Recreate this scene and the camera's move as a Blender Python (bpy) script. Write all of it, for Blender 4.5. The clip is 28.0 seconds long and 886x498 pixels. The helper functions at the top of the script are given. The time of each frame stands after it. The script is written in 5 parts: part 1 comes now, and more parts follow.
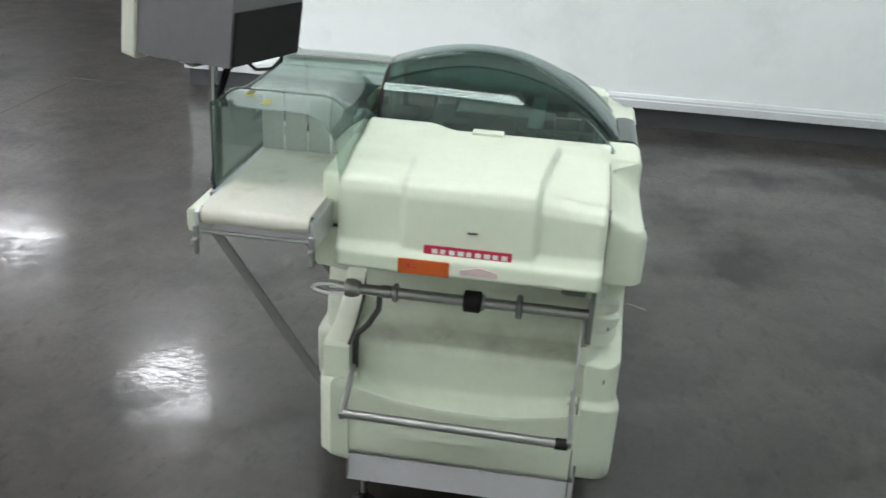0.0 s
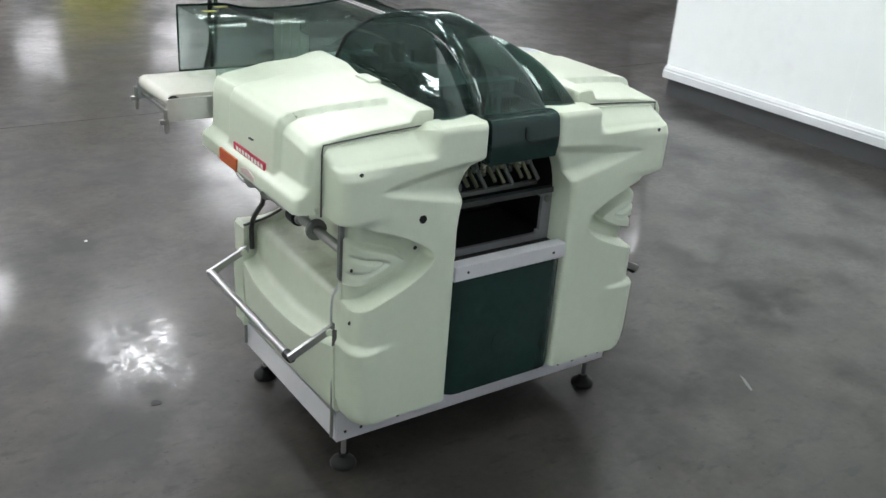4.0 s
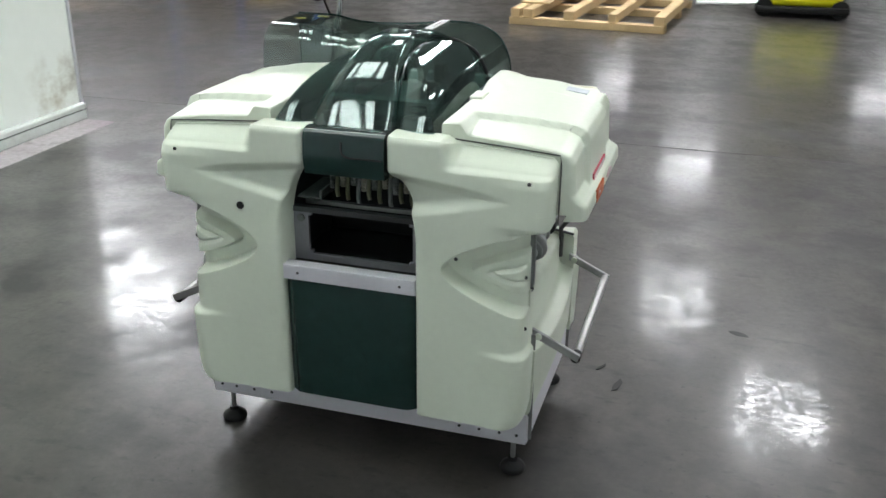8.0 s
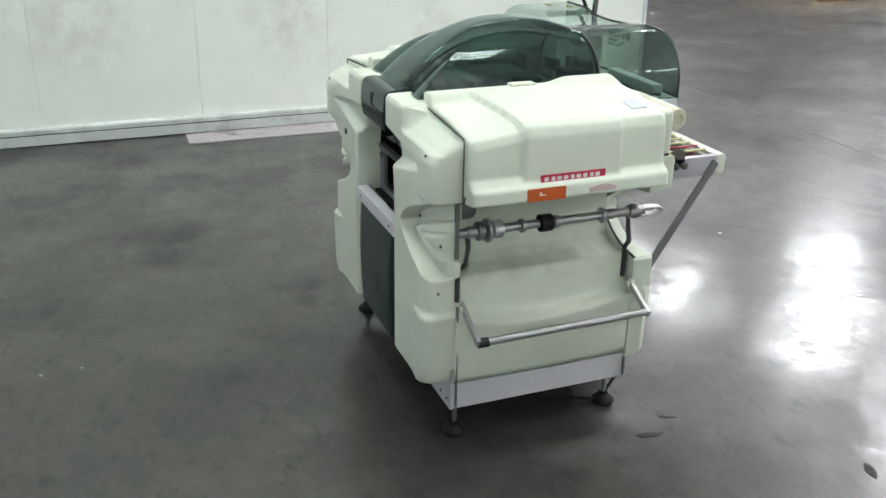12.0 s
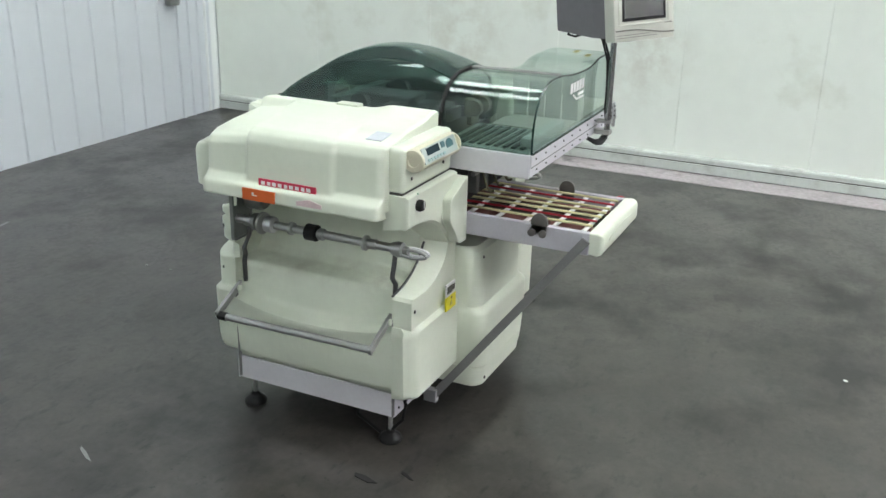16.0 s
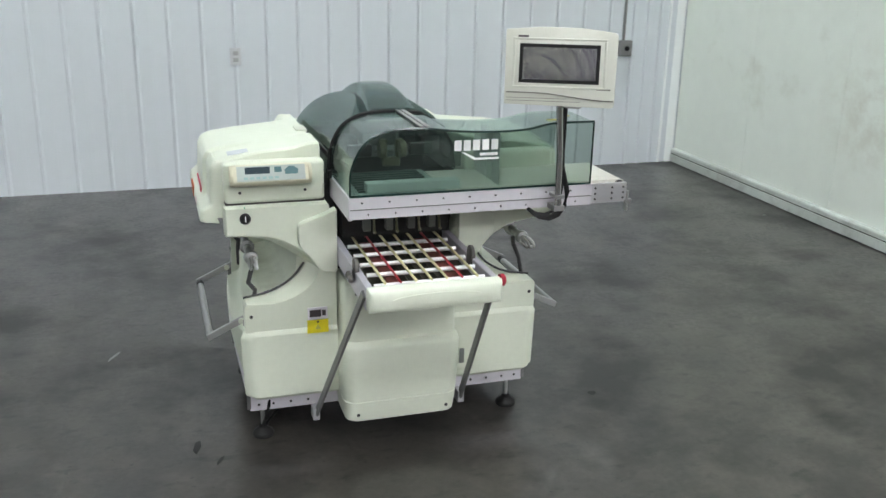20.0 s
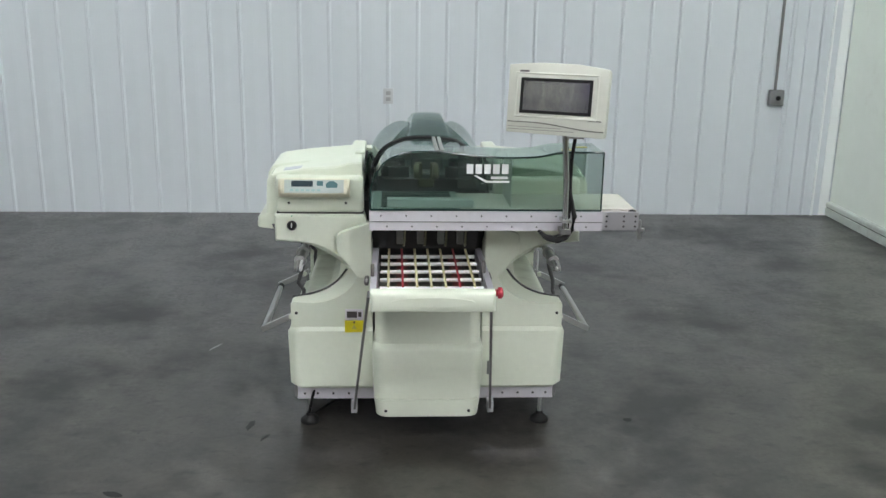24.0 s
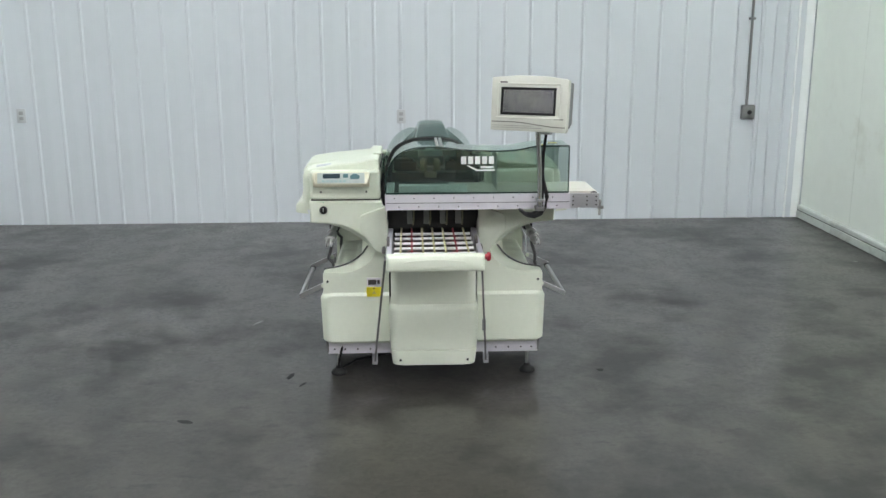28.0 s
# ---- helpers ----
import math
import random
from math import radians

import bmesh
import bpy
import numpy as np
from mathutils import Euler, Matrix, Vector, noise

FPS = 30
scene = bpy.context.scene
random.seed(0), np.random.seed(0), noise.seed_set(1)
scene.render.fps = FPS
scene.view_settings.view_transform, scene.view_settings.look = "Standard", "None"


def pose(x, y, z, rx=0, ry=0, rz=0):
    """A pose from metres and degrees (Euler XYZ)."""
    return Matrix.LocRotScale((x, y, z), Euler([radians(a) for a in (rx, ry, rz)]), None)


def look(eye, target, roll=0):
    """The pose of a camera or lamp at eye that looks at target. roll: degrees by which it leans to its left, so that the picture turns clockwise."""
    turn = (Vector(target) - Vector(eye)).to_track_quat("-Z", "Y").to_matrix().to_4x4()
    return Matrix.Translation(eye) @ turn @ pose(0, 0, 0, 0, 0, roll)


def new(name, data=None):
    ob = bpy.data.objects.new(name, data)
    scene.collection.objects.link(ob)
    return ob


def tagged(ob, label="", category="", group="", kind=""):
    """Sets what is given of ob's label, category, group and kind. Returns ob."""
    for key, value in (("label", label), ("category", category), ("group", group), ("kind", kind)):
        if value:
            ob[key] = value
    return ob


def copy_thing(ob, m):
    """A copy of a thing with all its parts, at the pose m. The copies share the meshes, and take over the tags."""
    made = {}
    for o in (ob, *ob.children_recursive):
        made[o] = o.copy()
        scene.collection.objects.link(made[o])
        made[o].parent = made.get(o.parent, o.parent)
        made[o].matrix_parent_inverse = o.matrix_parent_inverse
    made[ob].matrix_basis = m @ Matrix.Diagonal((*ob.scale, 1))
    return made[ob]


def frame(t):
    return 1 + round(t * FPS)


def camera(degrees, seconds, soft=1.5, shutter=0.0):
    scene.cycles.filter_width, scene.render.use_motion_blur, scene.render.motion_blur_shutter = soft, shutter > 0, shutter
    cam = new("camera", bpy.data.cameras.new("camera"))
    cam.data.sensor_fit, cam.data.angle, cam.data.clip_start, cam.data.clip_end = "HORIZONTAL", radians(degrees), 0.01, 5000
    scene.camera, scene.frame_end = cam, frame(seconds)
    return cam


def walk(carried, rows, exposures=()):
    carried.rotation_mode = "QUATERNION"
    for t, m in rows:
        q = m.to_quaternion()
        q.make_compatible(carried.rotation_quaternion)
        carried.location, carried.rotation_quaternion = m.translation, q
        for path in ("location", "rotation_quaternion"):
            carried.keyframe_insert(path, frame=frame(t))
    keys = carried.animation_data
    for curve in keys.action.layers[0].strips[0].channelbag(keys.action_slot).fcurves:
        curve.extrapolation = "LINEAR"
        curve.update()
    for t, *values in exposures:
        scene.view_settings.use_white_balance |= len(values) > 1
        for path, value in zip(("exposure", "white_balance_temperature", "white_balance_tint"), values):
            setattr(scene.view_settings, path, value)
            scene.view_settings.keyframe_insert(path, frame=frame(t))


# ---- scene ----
cam = camera(50.2, 28.0, shutter=0.4)
PATH = [
    (0, (2.532, 0.179, 1.7145), (0.716, -0.0495, 0.91), 3.3),
    (0.5, (2.5285, 0.4455, 1.6905), (0.7075, 0.1365, 0.922), 3.45),
    (1, (2.4985, 0.74, 1.679), (0.709, 0.2445, 0.9365), 2.8),
    (1.5, (2.447, 1.031, 1.6785), (0.7345, 0.314, 0.9365), 2.35),
    (2, (2.3525, 1.3, 1.6745), (0.715, 0.4155, 0.9425), 2.3),
    (2.5, (2.2125, 1.5705, 1.678), (0.679, 0.52, 0.94), 3),
    (3, (2.0375, 1.8145, 1.6675), (0.633, 0.6075, 0.912), 2.95),
    (3.5, (1.8155, 2.0265, 1.671), (0.5635, 0.681, 0.882), 3.85),
    (5.5, (0.646, 2.47, 1.6815), (0.197, 0.703, 0.86), 3.5),
    (6, (0.338, 2.4955, 1.677), (0.0605, 0.6935, 0.855), 3.35),
    (6.5, (0.021, 2.5115, 1.66), (-0.068, 0.6885, 0.8445), 2.8),
    (7, (-0.274, 2.513, 1.681), (-0.1705, 0.705, 0.8345), 2.2),
    (7.5, (-0.575, 2.5245, 1.7025), (-0.254, 0.7455, 0.849), 0.8),
    (8, (-0.9465, 2.541, 1.6605), (-0.398, 0.7785, 0.892), 0.3),
    (8.5, (-1.252, 2.527, 1.683), (-0.5015, 0.8485, 0.897), -0.25),
    (9, (-1.5455, 2.461, 1.6685), (-0.5465, 0.9195, 0.8785), -1.6),
    (9.5, (-1.827, 2.3405, 1.6635), (-0.6185, 0.955, 0.8765), -1.5),
    (10, (-2.076, 2.1965, 1.666), (-0.727, 0.944, 0.884), -1),
    (10.5, (-2.2995, 2.002, 1.672), (-0.811, 0.9095, 0.9035), -0.6),
    (11, (-2.503, 1.78, 1.6535), (-0.9155, 0.8185, 0.9095), -0.2),
    (11.5, (-2.656, 1.5195, 1.657), (-1.0, 0.691, 0.9025), 0.35),
    (13.5, (-2.985, 0.237, 1.6845), (-1.1465, 0.046, 0.9205), 1.05),
    (14, (-3.0285, -0.125, 1.651), (-1.167, -0.1535, 0.9195), 0.35),
    (14.5, (-3.0335, -0.477, 1.6395), (-1.1725, -0.33, 0.9225), 0.65),
    (15, (-2.984, -0.827, 1.67), (-1.162, -0.4525, 0.9345), 1.6),
    (15.5, (-2.914, -1.2, 1.6575), (-1.1455, -0.5985, 0.9435), 1.15),
    (16, (-2.7875, -1.535, 1.665), (-1.0945, -0.7385, 0.958), 1.3),
    (16.5, (-2.612, -1.852, 1.679), (-1.0235, -0.8615, 0.9745), 0.7),
    (17, (-2.4195, -2.152, 1.683), (-0.942, -0.9955, 0.991), 0.2),
    (17.5, (-2.1935, -2.437, 1.6785), (-0.8295, -1.138, 1.005), 0.35),
    (18, (-1.9385, -2.68, 1.675), (-0.7125, -1.249, 1.0055), 0.3),
    (18.5, (-1.659, -2.894, 1.677), (-0.5875, -1.3405, 1.0145), 1.4),
    (19, (-1.3555, -3.061, 1.676), (-0.4525, -1.4015, 1.02), 1.3),
    (19.5, (-1.046, -3.1865, 1.6765), (-0.3135, -1.4395, 1.035), 1.05),
    (20, (-0.758, -3.2775, 1.6765), (-0.185, -1.466, 1.051), 1.2),
    (20.5, (-0.498, -3.3005, 1.674), (-0.0835, -1.4445, 1.0535), 0.9),
    (21, (-0.2655, -3.2835, 1.675), (0.0, -1.3985, 1.061), -0.3),
    (21.5, (-0.121, -3.244, 1.672), (0.0535, -1.344, 1.072), -1),
    (23.5, (-0.1115, -3.536, 1.661), (-0.01, -1.617, 1.107), 0.3),
    (24, (-0.125, -3.713, 1.6615), (-0.022, -1.788, 1.129), 0.95),
    (24.5, (-0.119, -3.916, 1.661), (-0.0095, -1.985, 1.153), 1.25),
    (25, (-0.1055, -4.1115, 1.6595), (-0.021, -2.1755, 1.164), 0.8),
    (25.5, (-0.0955, -4.3, 1.656), (0.0125, -2.364, 1.164), 0.35),
    (26, (-0.0995, -4.4415, 1.653), (-0.0175, -2.5065, 1.155), -0.5),
    (26.5, (-0.1025, -4.5285, 1.6505), (-0.0485, -2.589, 1.167), -0.95),
    (27, (-0.0975, -4.5765, 1.6535), (-0.032, -2.6335, 1.184), -0.6),
    (27.5, (-0.0925, -4.5865, 1.655), (-0.0125, -2.643, 1.191), -0.4),
    (28, (-0.0985, -4.5905, 1.6535), (-0.032, -2.6475, 1.1855), -0.2),
]
walk(cam, [(t, look(eye, target, roll)) for t, eye, target, roll in PATH], [(0, -0.2), (1, -0.17), (2, -0.13), (3.5, -0.12), (5.5, 0.06), (6, 0.08), (8, -0.08), (9, 0.08), (10, 0.13), (12, 0.07), (14, -0.02), (15, 0.02), (16, 0.03), (17, 0.05), (18.5, 0.03), (21, -0.2), (24, -0.25), (26, -0.2), (28, -0.12)])

# ---- light ----
world = bpy.data.worlds.new("world")
scene.world = world
world.use_nodes = True
world.node_tree.nodes["Background"].inputs[0].default_value = (0.55, 0.6, 0.65, 1)
world.node_tree.nodes["Background"].inputs[1].default_value = 0.02
LAMP_STRENGTH = 41.0
ALCOVE_STRENGTH = 16.8
CEILING = 6.4
scene.view_settings.exposure = 0.0


# ---- materials ----
def mat(name, color, rough=0.5, metal=0.0, vary=0.06, scale=6.0, bump=0.0, bump_scale=40.0, coat=0.0, spec=0.5,
        rough_vary=0.0, stain=None, stain_scale=2.0, stain_at=(0.55, 0.75), spots=()):
    """A procedural surface: base colour with fine and broad variation, optional stains, relief and gloss."""
    m = bpy.data.materials.new(name)
    m.use_nodes = True
    nt = m.node_tree
    b = nt.nodes["Principled BSDF"]
    L = nt.links.new
    geo = nt.nodes.new("ShaderNodeNewGeometry")
    fine = nt.nodes.new("ShaderNodeTexNoise")
    fine.inputs["Scale"].default_value = scale * 9
    fine.inputs["Detail"].default_value = 4
    broad = nt.nodes.new("ShaderNodeTexNoise")
    broad.inputs["Scale"].default_value = scale
    broad.inputs["Detail"].default_value = 5
    L(geo.outputs["Position"], fine.inputs["Vector"])
    L(geo.outputs["Position"], broad.inputs["Vector"])
    add = nt.nodes.new("ShaderNodeMath")
    add.operation = "ADD"
    L(fine.outputs["Fac"], add.inputs[0])
    L(broad.outputs["Fac"], add.inputs[1])
    ramp = nt.nodes.new("ShaderNodeMapRange")
    ramp.inputs["From Min"].default_value = 0.6
    ramp.inputs["From Max"].default_value = 1.4
    ramp.inputs["To Min"].default_value = 1 - vary
    ramp.inputs["To Max"].default_value = 1 + vary
    L(add.outputs[0], ramp.inputs["Value"])
    mul = nt.nodes.new("ShaderNodeVectorMath")
    mul.operation = "SCALE"
    mul.inputs[0].default_value = color[:3]
    L(ramp.outputs[0], mul.inputs["Scale"])
    out = mul.outputs[0]
    if stain:
        sn = nt.nodes.new("ShaderNodeTexNoise")
        sn.inputs["Scale"].default_value = stain_scale
        sn.inputs["Detail"].default_value = 7
        sn.inputs["Roughness"].default_value = 0.65
        L(geo.outputs["Position"], sn.inputs["Vector"])
        sr = nt.nodes.new("ShaderNodeMapRange")
        sr.inputs["From Min"].default_value, sr.inputs["From Max"].default_value = stain_at
        L(sn.outputs["Fac"], sr.inputs["Value"])
        mix = nt.nodes.new("ShaderNodeMix")
        mix.data_type = "RGBA"
        L(sr.outputs[0], mix.inputs["Factor"])
        L(out, mix.inputs["A"])
        mix.inputs["B"].default_value = (*stain, 1)
        out = mix.outputs["Result"]
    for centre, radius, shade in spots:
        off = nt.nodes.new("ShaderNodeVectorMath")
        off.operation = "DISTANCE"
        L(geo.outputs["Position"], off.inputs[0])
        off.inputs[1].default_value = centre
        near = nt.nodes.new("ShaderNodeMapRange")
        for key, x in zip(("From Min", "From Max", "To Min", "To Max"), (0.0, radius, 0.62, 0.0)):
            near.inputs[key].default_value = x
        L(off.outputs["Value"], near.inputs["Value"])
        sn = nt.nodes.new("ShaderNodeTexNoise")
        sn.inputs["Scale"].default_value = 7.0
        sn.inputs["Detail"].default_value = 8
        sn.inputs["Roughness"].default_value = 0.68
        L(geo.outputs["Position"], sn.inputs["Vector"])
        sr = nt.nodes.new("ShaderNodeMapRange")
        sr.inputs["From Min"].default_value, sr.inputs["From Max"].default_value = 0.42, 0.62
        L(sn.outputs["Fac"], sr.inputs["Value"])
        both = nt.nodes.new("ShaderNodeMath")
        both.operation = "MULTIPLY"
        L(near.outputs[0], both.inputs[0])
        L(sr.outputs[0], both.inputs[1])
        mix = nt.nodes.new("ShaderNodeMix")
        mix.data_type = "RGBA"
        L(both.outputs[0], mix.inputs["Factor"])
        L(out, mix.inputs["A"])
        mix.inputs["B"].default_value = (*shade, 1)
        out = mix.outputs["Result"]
    L(out, b.inputs["Base Color"])
    b.inputs["Roughness"].default_value = rough
    b.inputs["Metallic"].default_value = metal
    b.inputs["Specular IOR Level"].default_value = spec
    b.inputs["Coat Weight"].default_value = coat
    b.inputs["Coat Roughness"].default_value = 0.15
    if rough_vary:
        rr = nt.nodes.new("ShaderNodeMapRange")
        rr.inputs["From Min"].default_value, rr.inputs["From Max"].default_value = 0.3, 0.7
        rr.inputs["To Min"].default_value, rr.inputs["To Max"].default_value = rough - rough_vary, rough + rough_vary
        L(broad.outputs["Fac"], rr.inputs["Value"])
        L(rr.outputs[0], b.inputs["Roughness"])
    if bump:
        bn = nt.nodes.new("ShaderNodeTexNoise")
        bn.inputs["Scale"].default_value = bump_scale
        bn.inputs["Detail"].default_value = 3
        L(geo.outputs["Position"], bn.inputs["Vector"])
        bp = nt.nodes.new("ShaderNodeBump")
        bp.inputs["Strength"].default_value = bump
        bp.inputs["Distance"].default_value = 0.01
        L(bn.outputs["Fac"], bp.inputs["Height"])
        L(bp.outputs[0], b.inputs["Normal"])
    return m


def tinted(name, tint, gloss_rough=0.03, ior=1.5, dust=0.04):
    """Clear tinted plastic sheet: light passes tinted, the surface reflects."""
    m = bpy.data.materials.new(name)
    m.use_nodes = True
    nt = m.node_tree
    nt.nodes.clear()
    L = nt.links.new
    out = nt.nodes.new("ShaderNodeOutputMaterial")
    clear = nt.nodes.new("ShaderNodeBsdfTransparent")
    clear.inputs[0].default_value = (*tint, 1)
    gloss = nt.nodes.new("ShaderNodeBsdfGlossy")
    gloss.inputs["Color"].default_value = (0.95, 1, 0.98, 1)
    gloss.inputs["Roughness"].default_value = gloss_rough
    facing = nt.nodes.new("ShaderNodeLayerWeight")
    facing.inputs["Blend"].default_value = 0.5
    bent = nt.nodes.new("ShaderNodeMath")
    bent.operation = "POWER"
    bent.inputs[1].default_value = 5.0
    L(facing.outputs["Facing"], bent.inputs[0])
    fres = nt.nodes.new("ShaderNodeMapRange")
    fres.inputs["To Min"].default_value = ((ior - 1) / (ior + 1)) ** 2
    fres.inputs["To Max"].default_value = 0.95
    L(bent.outputs[0], fres.inputs["Value"])
    mix = nt.nodes.new("ShaderNodeMixShader")
    L(fres.outputs[0], mix.inputs[0])
    film = nt.nodes.new("ShaderNodeBsdfDiffuse")
    film.inputs[0].default_value = (0.30, 0.38, 0.36, 1)
    body = nt.nodes.new("ShaderNodeMixShader")
    body.inputs[0].default_value = dust
    L(clear.outputs[0], body.inputs[1])
    L(film.outputs[0], body.inputs[2])
    L(body.outputs[0], mix.inputs[1])
    L(gloss.outputs[0], mix.inputs[2])
    L(mix.outputs[0], out.inputs[0])
    return m


def glowing(name, color, strength):
    m = bpy.data.materials.new(name)
    m.use_nodes = True
    b = m.node_tree.nodes["Principled BSDF"]
    b.inputs["Base Color"].default_value = (*color, 1)
    b.inputs["Emission Color"].default_value = (*color, 1)
    b.inputs["Emission Strength"].default_value = strength
    return m


CREAM = mat("cream_plastic", (0.645, 0.685, 0.57), 0.34, vary=0.035, scale=5, bump=0.04, bump_scale=160, stain=(0.42, 0.43, 0.33), stain_scale=3.0, stain_at=(0.66, 0.95))
# spots along the shelf hold brown dirt and the hood's shade in one colour
CREAM_SOILED_SHADED = mat("soiled_shaded_cream_plastic", (0.645, 0.685, 0.57), 0.36, vary=0.035, scale=5, bump=0.04, bump_scale=160, stain=(0.42, 0.43, 0.33), stain_scale=3.0, stain_at=(0.62, 0.95), spots=[((sx * 0.415, y, 0.55), 0.10, (0.26, 0.25, 0.19)) for sx in (-1, 1) for y in (-0.22, -0.07, 0.08, 0.22)])
CREAM_SEAM = mat("dark_seam", (0.05, 0.05, 0.045), 0.7)
GREEN = mat("dark_green_panel", (0.012, 0.031, 0.027), 0.17, vary=0.15, scale=4, bump=0.02, bump_scale=60, stain=(0.018, 0.043, 0.037), stain_scale=6)
ALU = mat("brushed_aluminium", (0.62, 0.62, 0.64), 0.36, metal=0.85, vary=0.05, scale=10, bump=0.03, bump_scale=200, rough_vary=0.08)
DULL_ALU = mat("dull_aluminium", (0.27, 0.27, 0.285), 0.45, metal=0.5, vary=0.08, scale=12)
TRAY = mat("mauve_grey_steel", (0.50, 0.485, 0.53), 0.42, metal=0.3, vary=0.06, scale=12)
OLIVE = mat("dark_olive_pan", (0.055, 0.052, 0.036), 0.5, vary=0.15, scale=20)
ALU_WHITE = mat("pale_anodised_aluminium", (0.72, 0.70, 0.74), 0.42, metal=0.35, vary=0.04, scale=8)
STEEL = mat("steel_tube", (0.38, 0.38, 0.37), 0.36, metal=0.85, vary=0.06, scale=20, rough_vary=0.05)
BRIGHT = mat("bright_roller", (0.80, 0.80, 0.80), 0.28, metal=0.45, vary=0.03)
CHROME = mat("chrome", (0.85, 0.85, 0.86), 0.1, metal=1.0, vary=0.03)
GREY_BAR = mat("grey_painted_steel", (0.15, 0.15, 0.147), 0.42, vary=0.12, scale=15)
LEVER = mat("dark_lever_steel", (0.055, 0.055, 0.055), 0.4, metal=0.3, vary=0.1)
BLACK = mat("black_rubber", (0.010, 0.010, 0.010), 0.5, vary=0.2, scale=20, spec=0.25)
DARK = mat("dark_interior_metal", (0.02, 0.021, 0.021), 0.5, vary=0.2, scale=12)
MECH = mat("mechanism_grey", (0.20, 0.21, 0.20), 0.4, metal=0.5, vary=0.15, scale=18)
BRASS = mat("olive_brass", (0.17, 0.165, 0.105), 0.4, metal=0.5, vary=0.25, scale=40)
SCRAP_DARK = mat("dark_rubber_scrap", (0.012, 0.012, 0.012), 0.75, vary=0.2)
SCRAP = mat("dull_white_scrap", (0.20, 0.20, 0.195), 0.5, vary=0.1)
WHITE_P = mat("white_plastic", (0.72, 0.73, 0.70), 0.4, vary=0.03)
BELT = mat("white_belt", (0.62, 0.60, 0.54), 0.5, vary=0.06, scale=8, stain=(0.42, 0.38, 0.28), stain_scale=9, stain_at=(0.55, 0.85))
CORD = mat("cream_cord", (0.60, 0.56, 0.32), 0.5, vary=0.08)
RED = mat("red_plastic", (0.36, 0.014, 0.03), 0.4, vary=0.08)
RED_LABEL = mat("red_label", (0.50, 0.02, 0.06), 0.45, vary=0.05)
ORANGE = mat("orange_label", (0.55, 0.10, 0.015), 0.45, vary=0.07)
PINK = mat("faded_pink_sticker", (0.62, 0.48, 0.48), 0.5, vary=0.15, scale=30)
INK = mat("white_ink", (0.75, 0.76, 0.74), 0.5, vary=0.02)
DARK_INK = mat("dark_ink", (0.06, 0.05, 0.05), 0.5)
FADED_YELLOW = mat("faded_yellow", (0.50, 0.46, 0.12), 0.5, vary=0.1)
YELLOW = mat("yellow_tag", (0.72, 0.62, 0.02), 0.45, vary=0.06)
FACE = mat("pale_grey_face", (0.40, 0.455, 0.425), 0.6, vary=0.05, scale=30)
SEAL_PALE = mat("pale_sealing_bar", (0.50, 0.57, 0.54), 0.4, vary=0.06, scale=12)
SLAT = mat("grey_green_slat", (0.06, 0.085, 0.078), 0.35, vary=0.12, scale=15)
SEAL = mat("pale_green_deck", (0.34, 0.41, 0.385), 0.45, vary=0.08, scale=12)
GOLD = mat("pale_gold_bezel", (0.60, 0.58, 0.44), 0.34, metal=0.15, vary=0.08, scale=20)
LCD = mat("lcd_panel", (0.03, 0.05, 0.06), 0.15)
TEAL = mat("teal_keypad", (0.28, 0.42, 0.40), 0.45, vary=0.06, scale=30)
SPRING = mat("worn_spring_steel", (0.34, 0.32, 0.25), 0.4, metal=0.4, vary=0.2, scale=60)
TEAL_DARK = mat("dark_teal_keypad", (0.045, 0.125, 0.135), 0.35, vary=0.1, scale=30)
MONITOR = mat("monitor_beige", (0.56, 0.57, 0.50), 0.42, vary=0.03, bump=0.04, bump_scale=220)
MONITOR_DARK = mat("monitor_housing_grey", (0.15, 0.145, 0.155), 0.55, vary=0.08, bump=0.05, bump_scale=200)
SCREEN = mat("screen_glass", (0.078, 0.066, 0.118), 0.10, vary=0.5, scale=14, stain=(0.15, 0.132, 0.205), stain_scale=12, stain_at=(0.45, 0.75))
DOME = tinted("dark_green_acrylic", (0.405, 0.51, 0.49), 0.04, dust=0.055)
CURTAIN_STRIP = mat("pale_curtain_plastic", (0.52, 0.55, 0.53), 0.4, vary=0.06, scale=10)
TUNNEL = tinted("light_green_acrylic", (0.72, 0.78, 0.755), dust=0.02)
WALL_METAL = mat("white_sheet_metal", (0.660, 0.695, 0.732), 0.34, vary=0.015, scale=1.2, bump=0.02, bump_scale=4, stain=(0.50, 0.51, 0.52), stain_scale=1.6, stain_at=(0.66, 0.95))
WALL_SMOOTH = mat("cream_wall_panel", (0.85, 0.90, 0.825), 0.42, vary=0.03, scale=1.0, bump=0.03, bump_scale=3, stain=(0.56, 0.57, 0.46), stain_scale=1.5, stain_at=(0.58, 0.9), spots=(((3.25, -2.47, 0.22), 0.32, (0.26, 0.20, 0.06)), ((3.25, -2.69, 0.3), 0.22, (0.16, 0.13, 0.07)), ((3.25, 1.2, 0.75), 0.5, (0.62, 0.61, 0.52)), ((3.25, -0.1, 0.7), 0.4, (0.60, 0.58, 0.50))))
WALL_CURTAIN = mat("white_wall_panel", (0.87, 0.90, 0.90), 0.5, vary=0.02, scale=1.0, bump=0.16, bump_scale=2.2, stain=(0.80, 0.82, 0.82), stain_scale=2.0)
TRIM_W = mat("white_trim", (0.62, 0.64, 0.655), 0.35, vary=0.04, scale=6, stain=(0.35, 0.34, 0.33), stain_scale=5, stain_at=(0.62, 0.85))
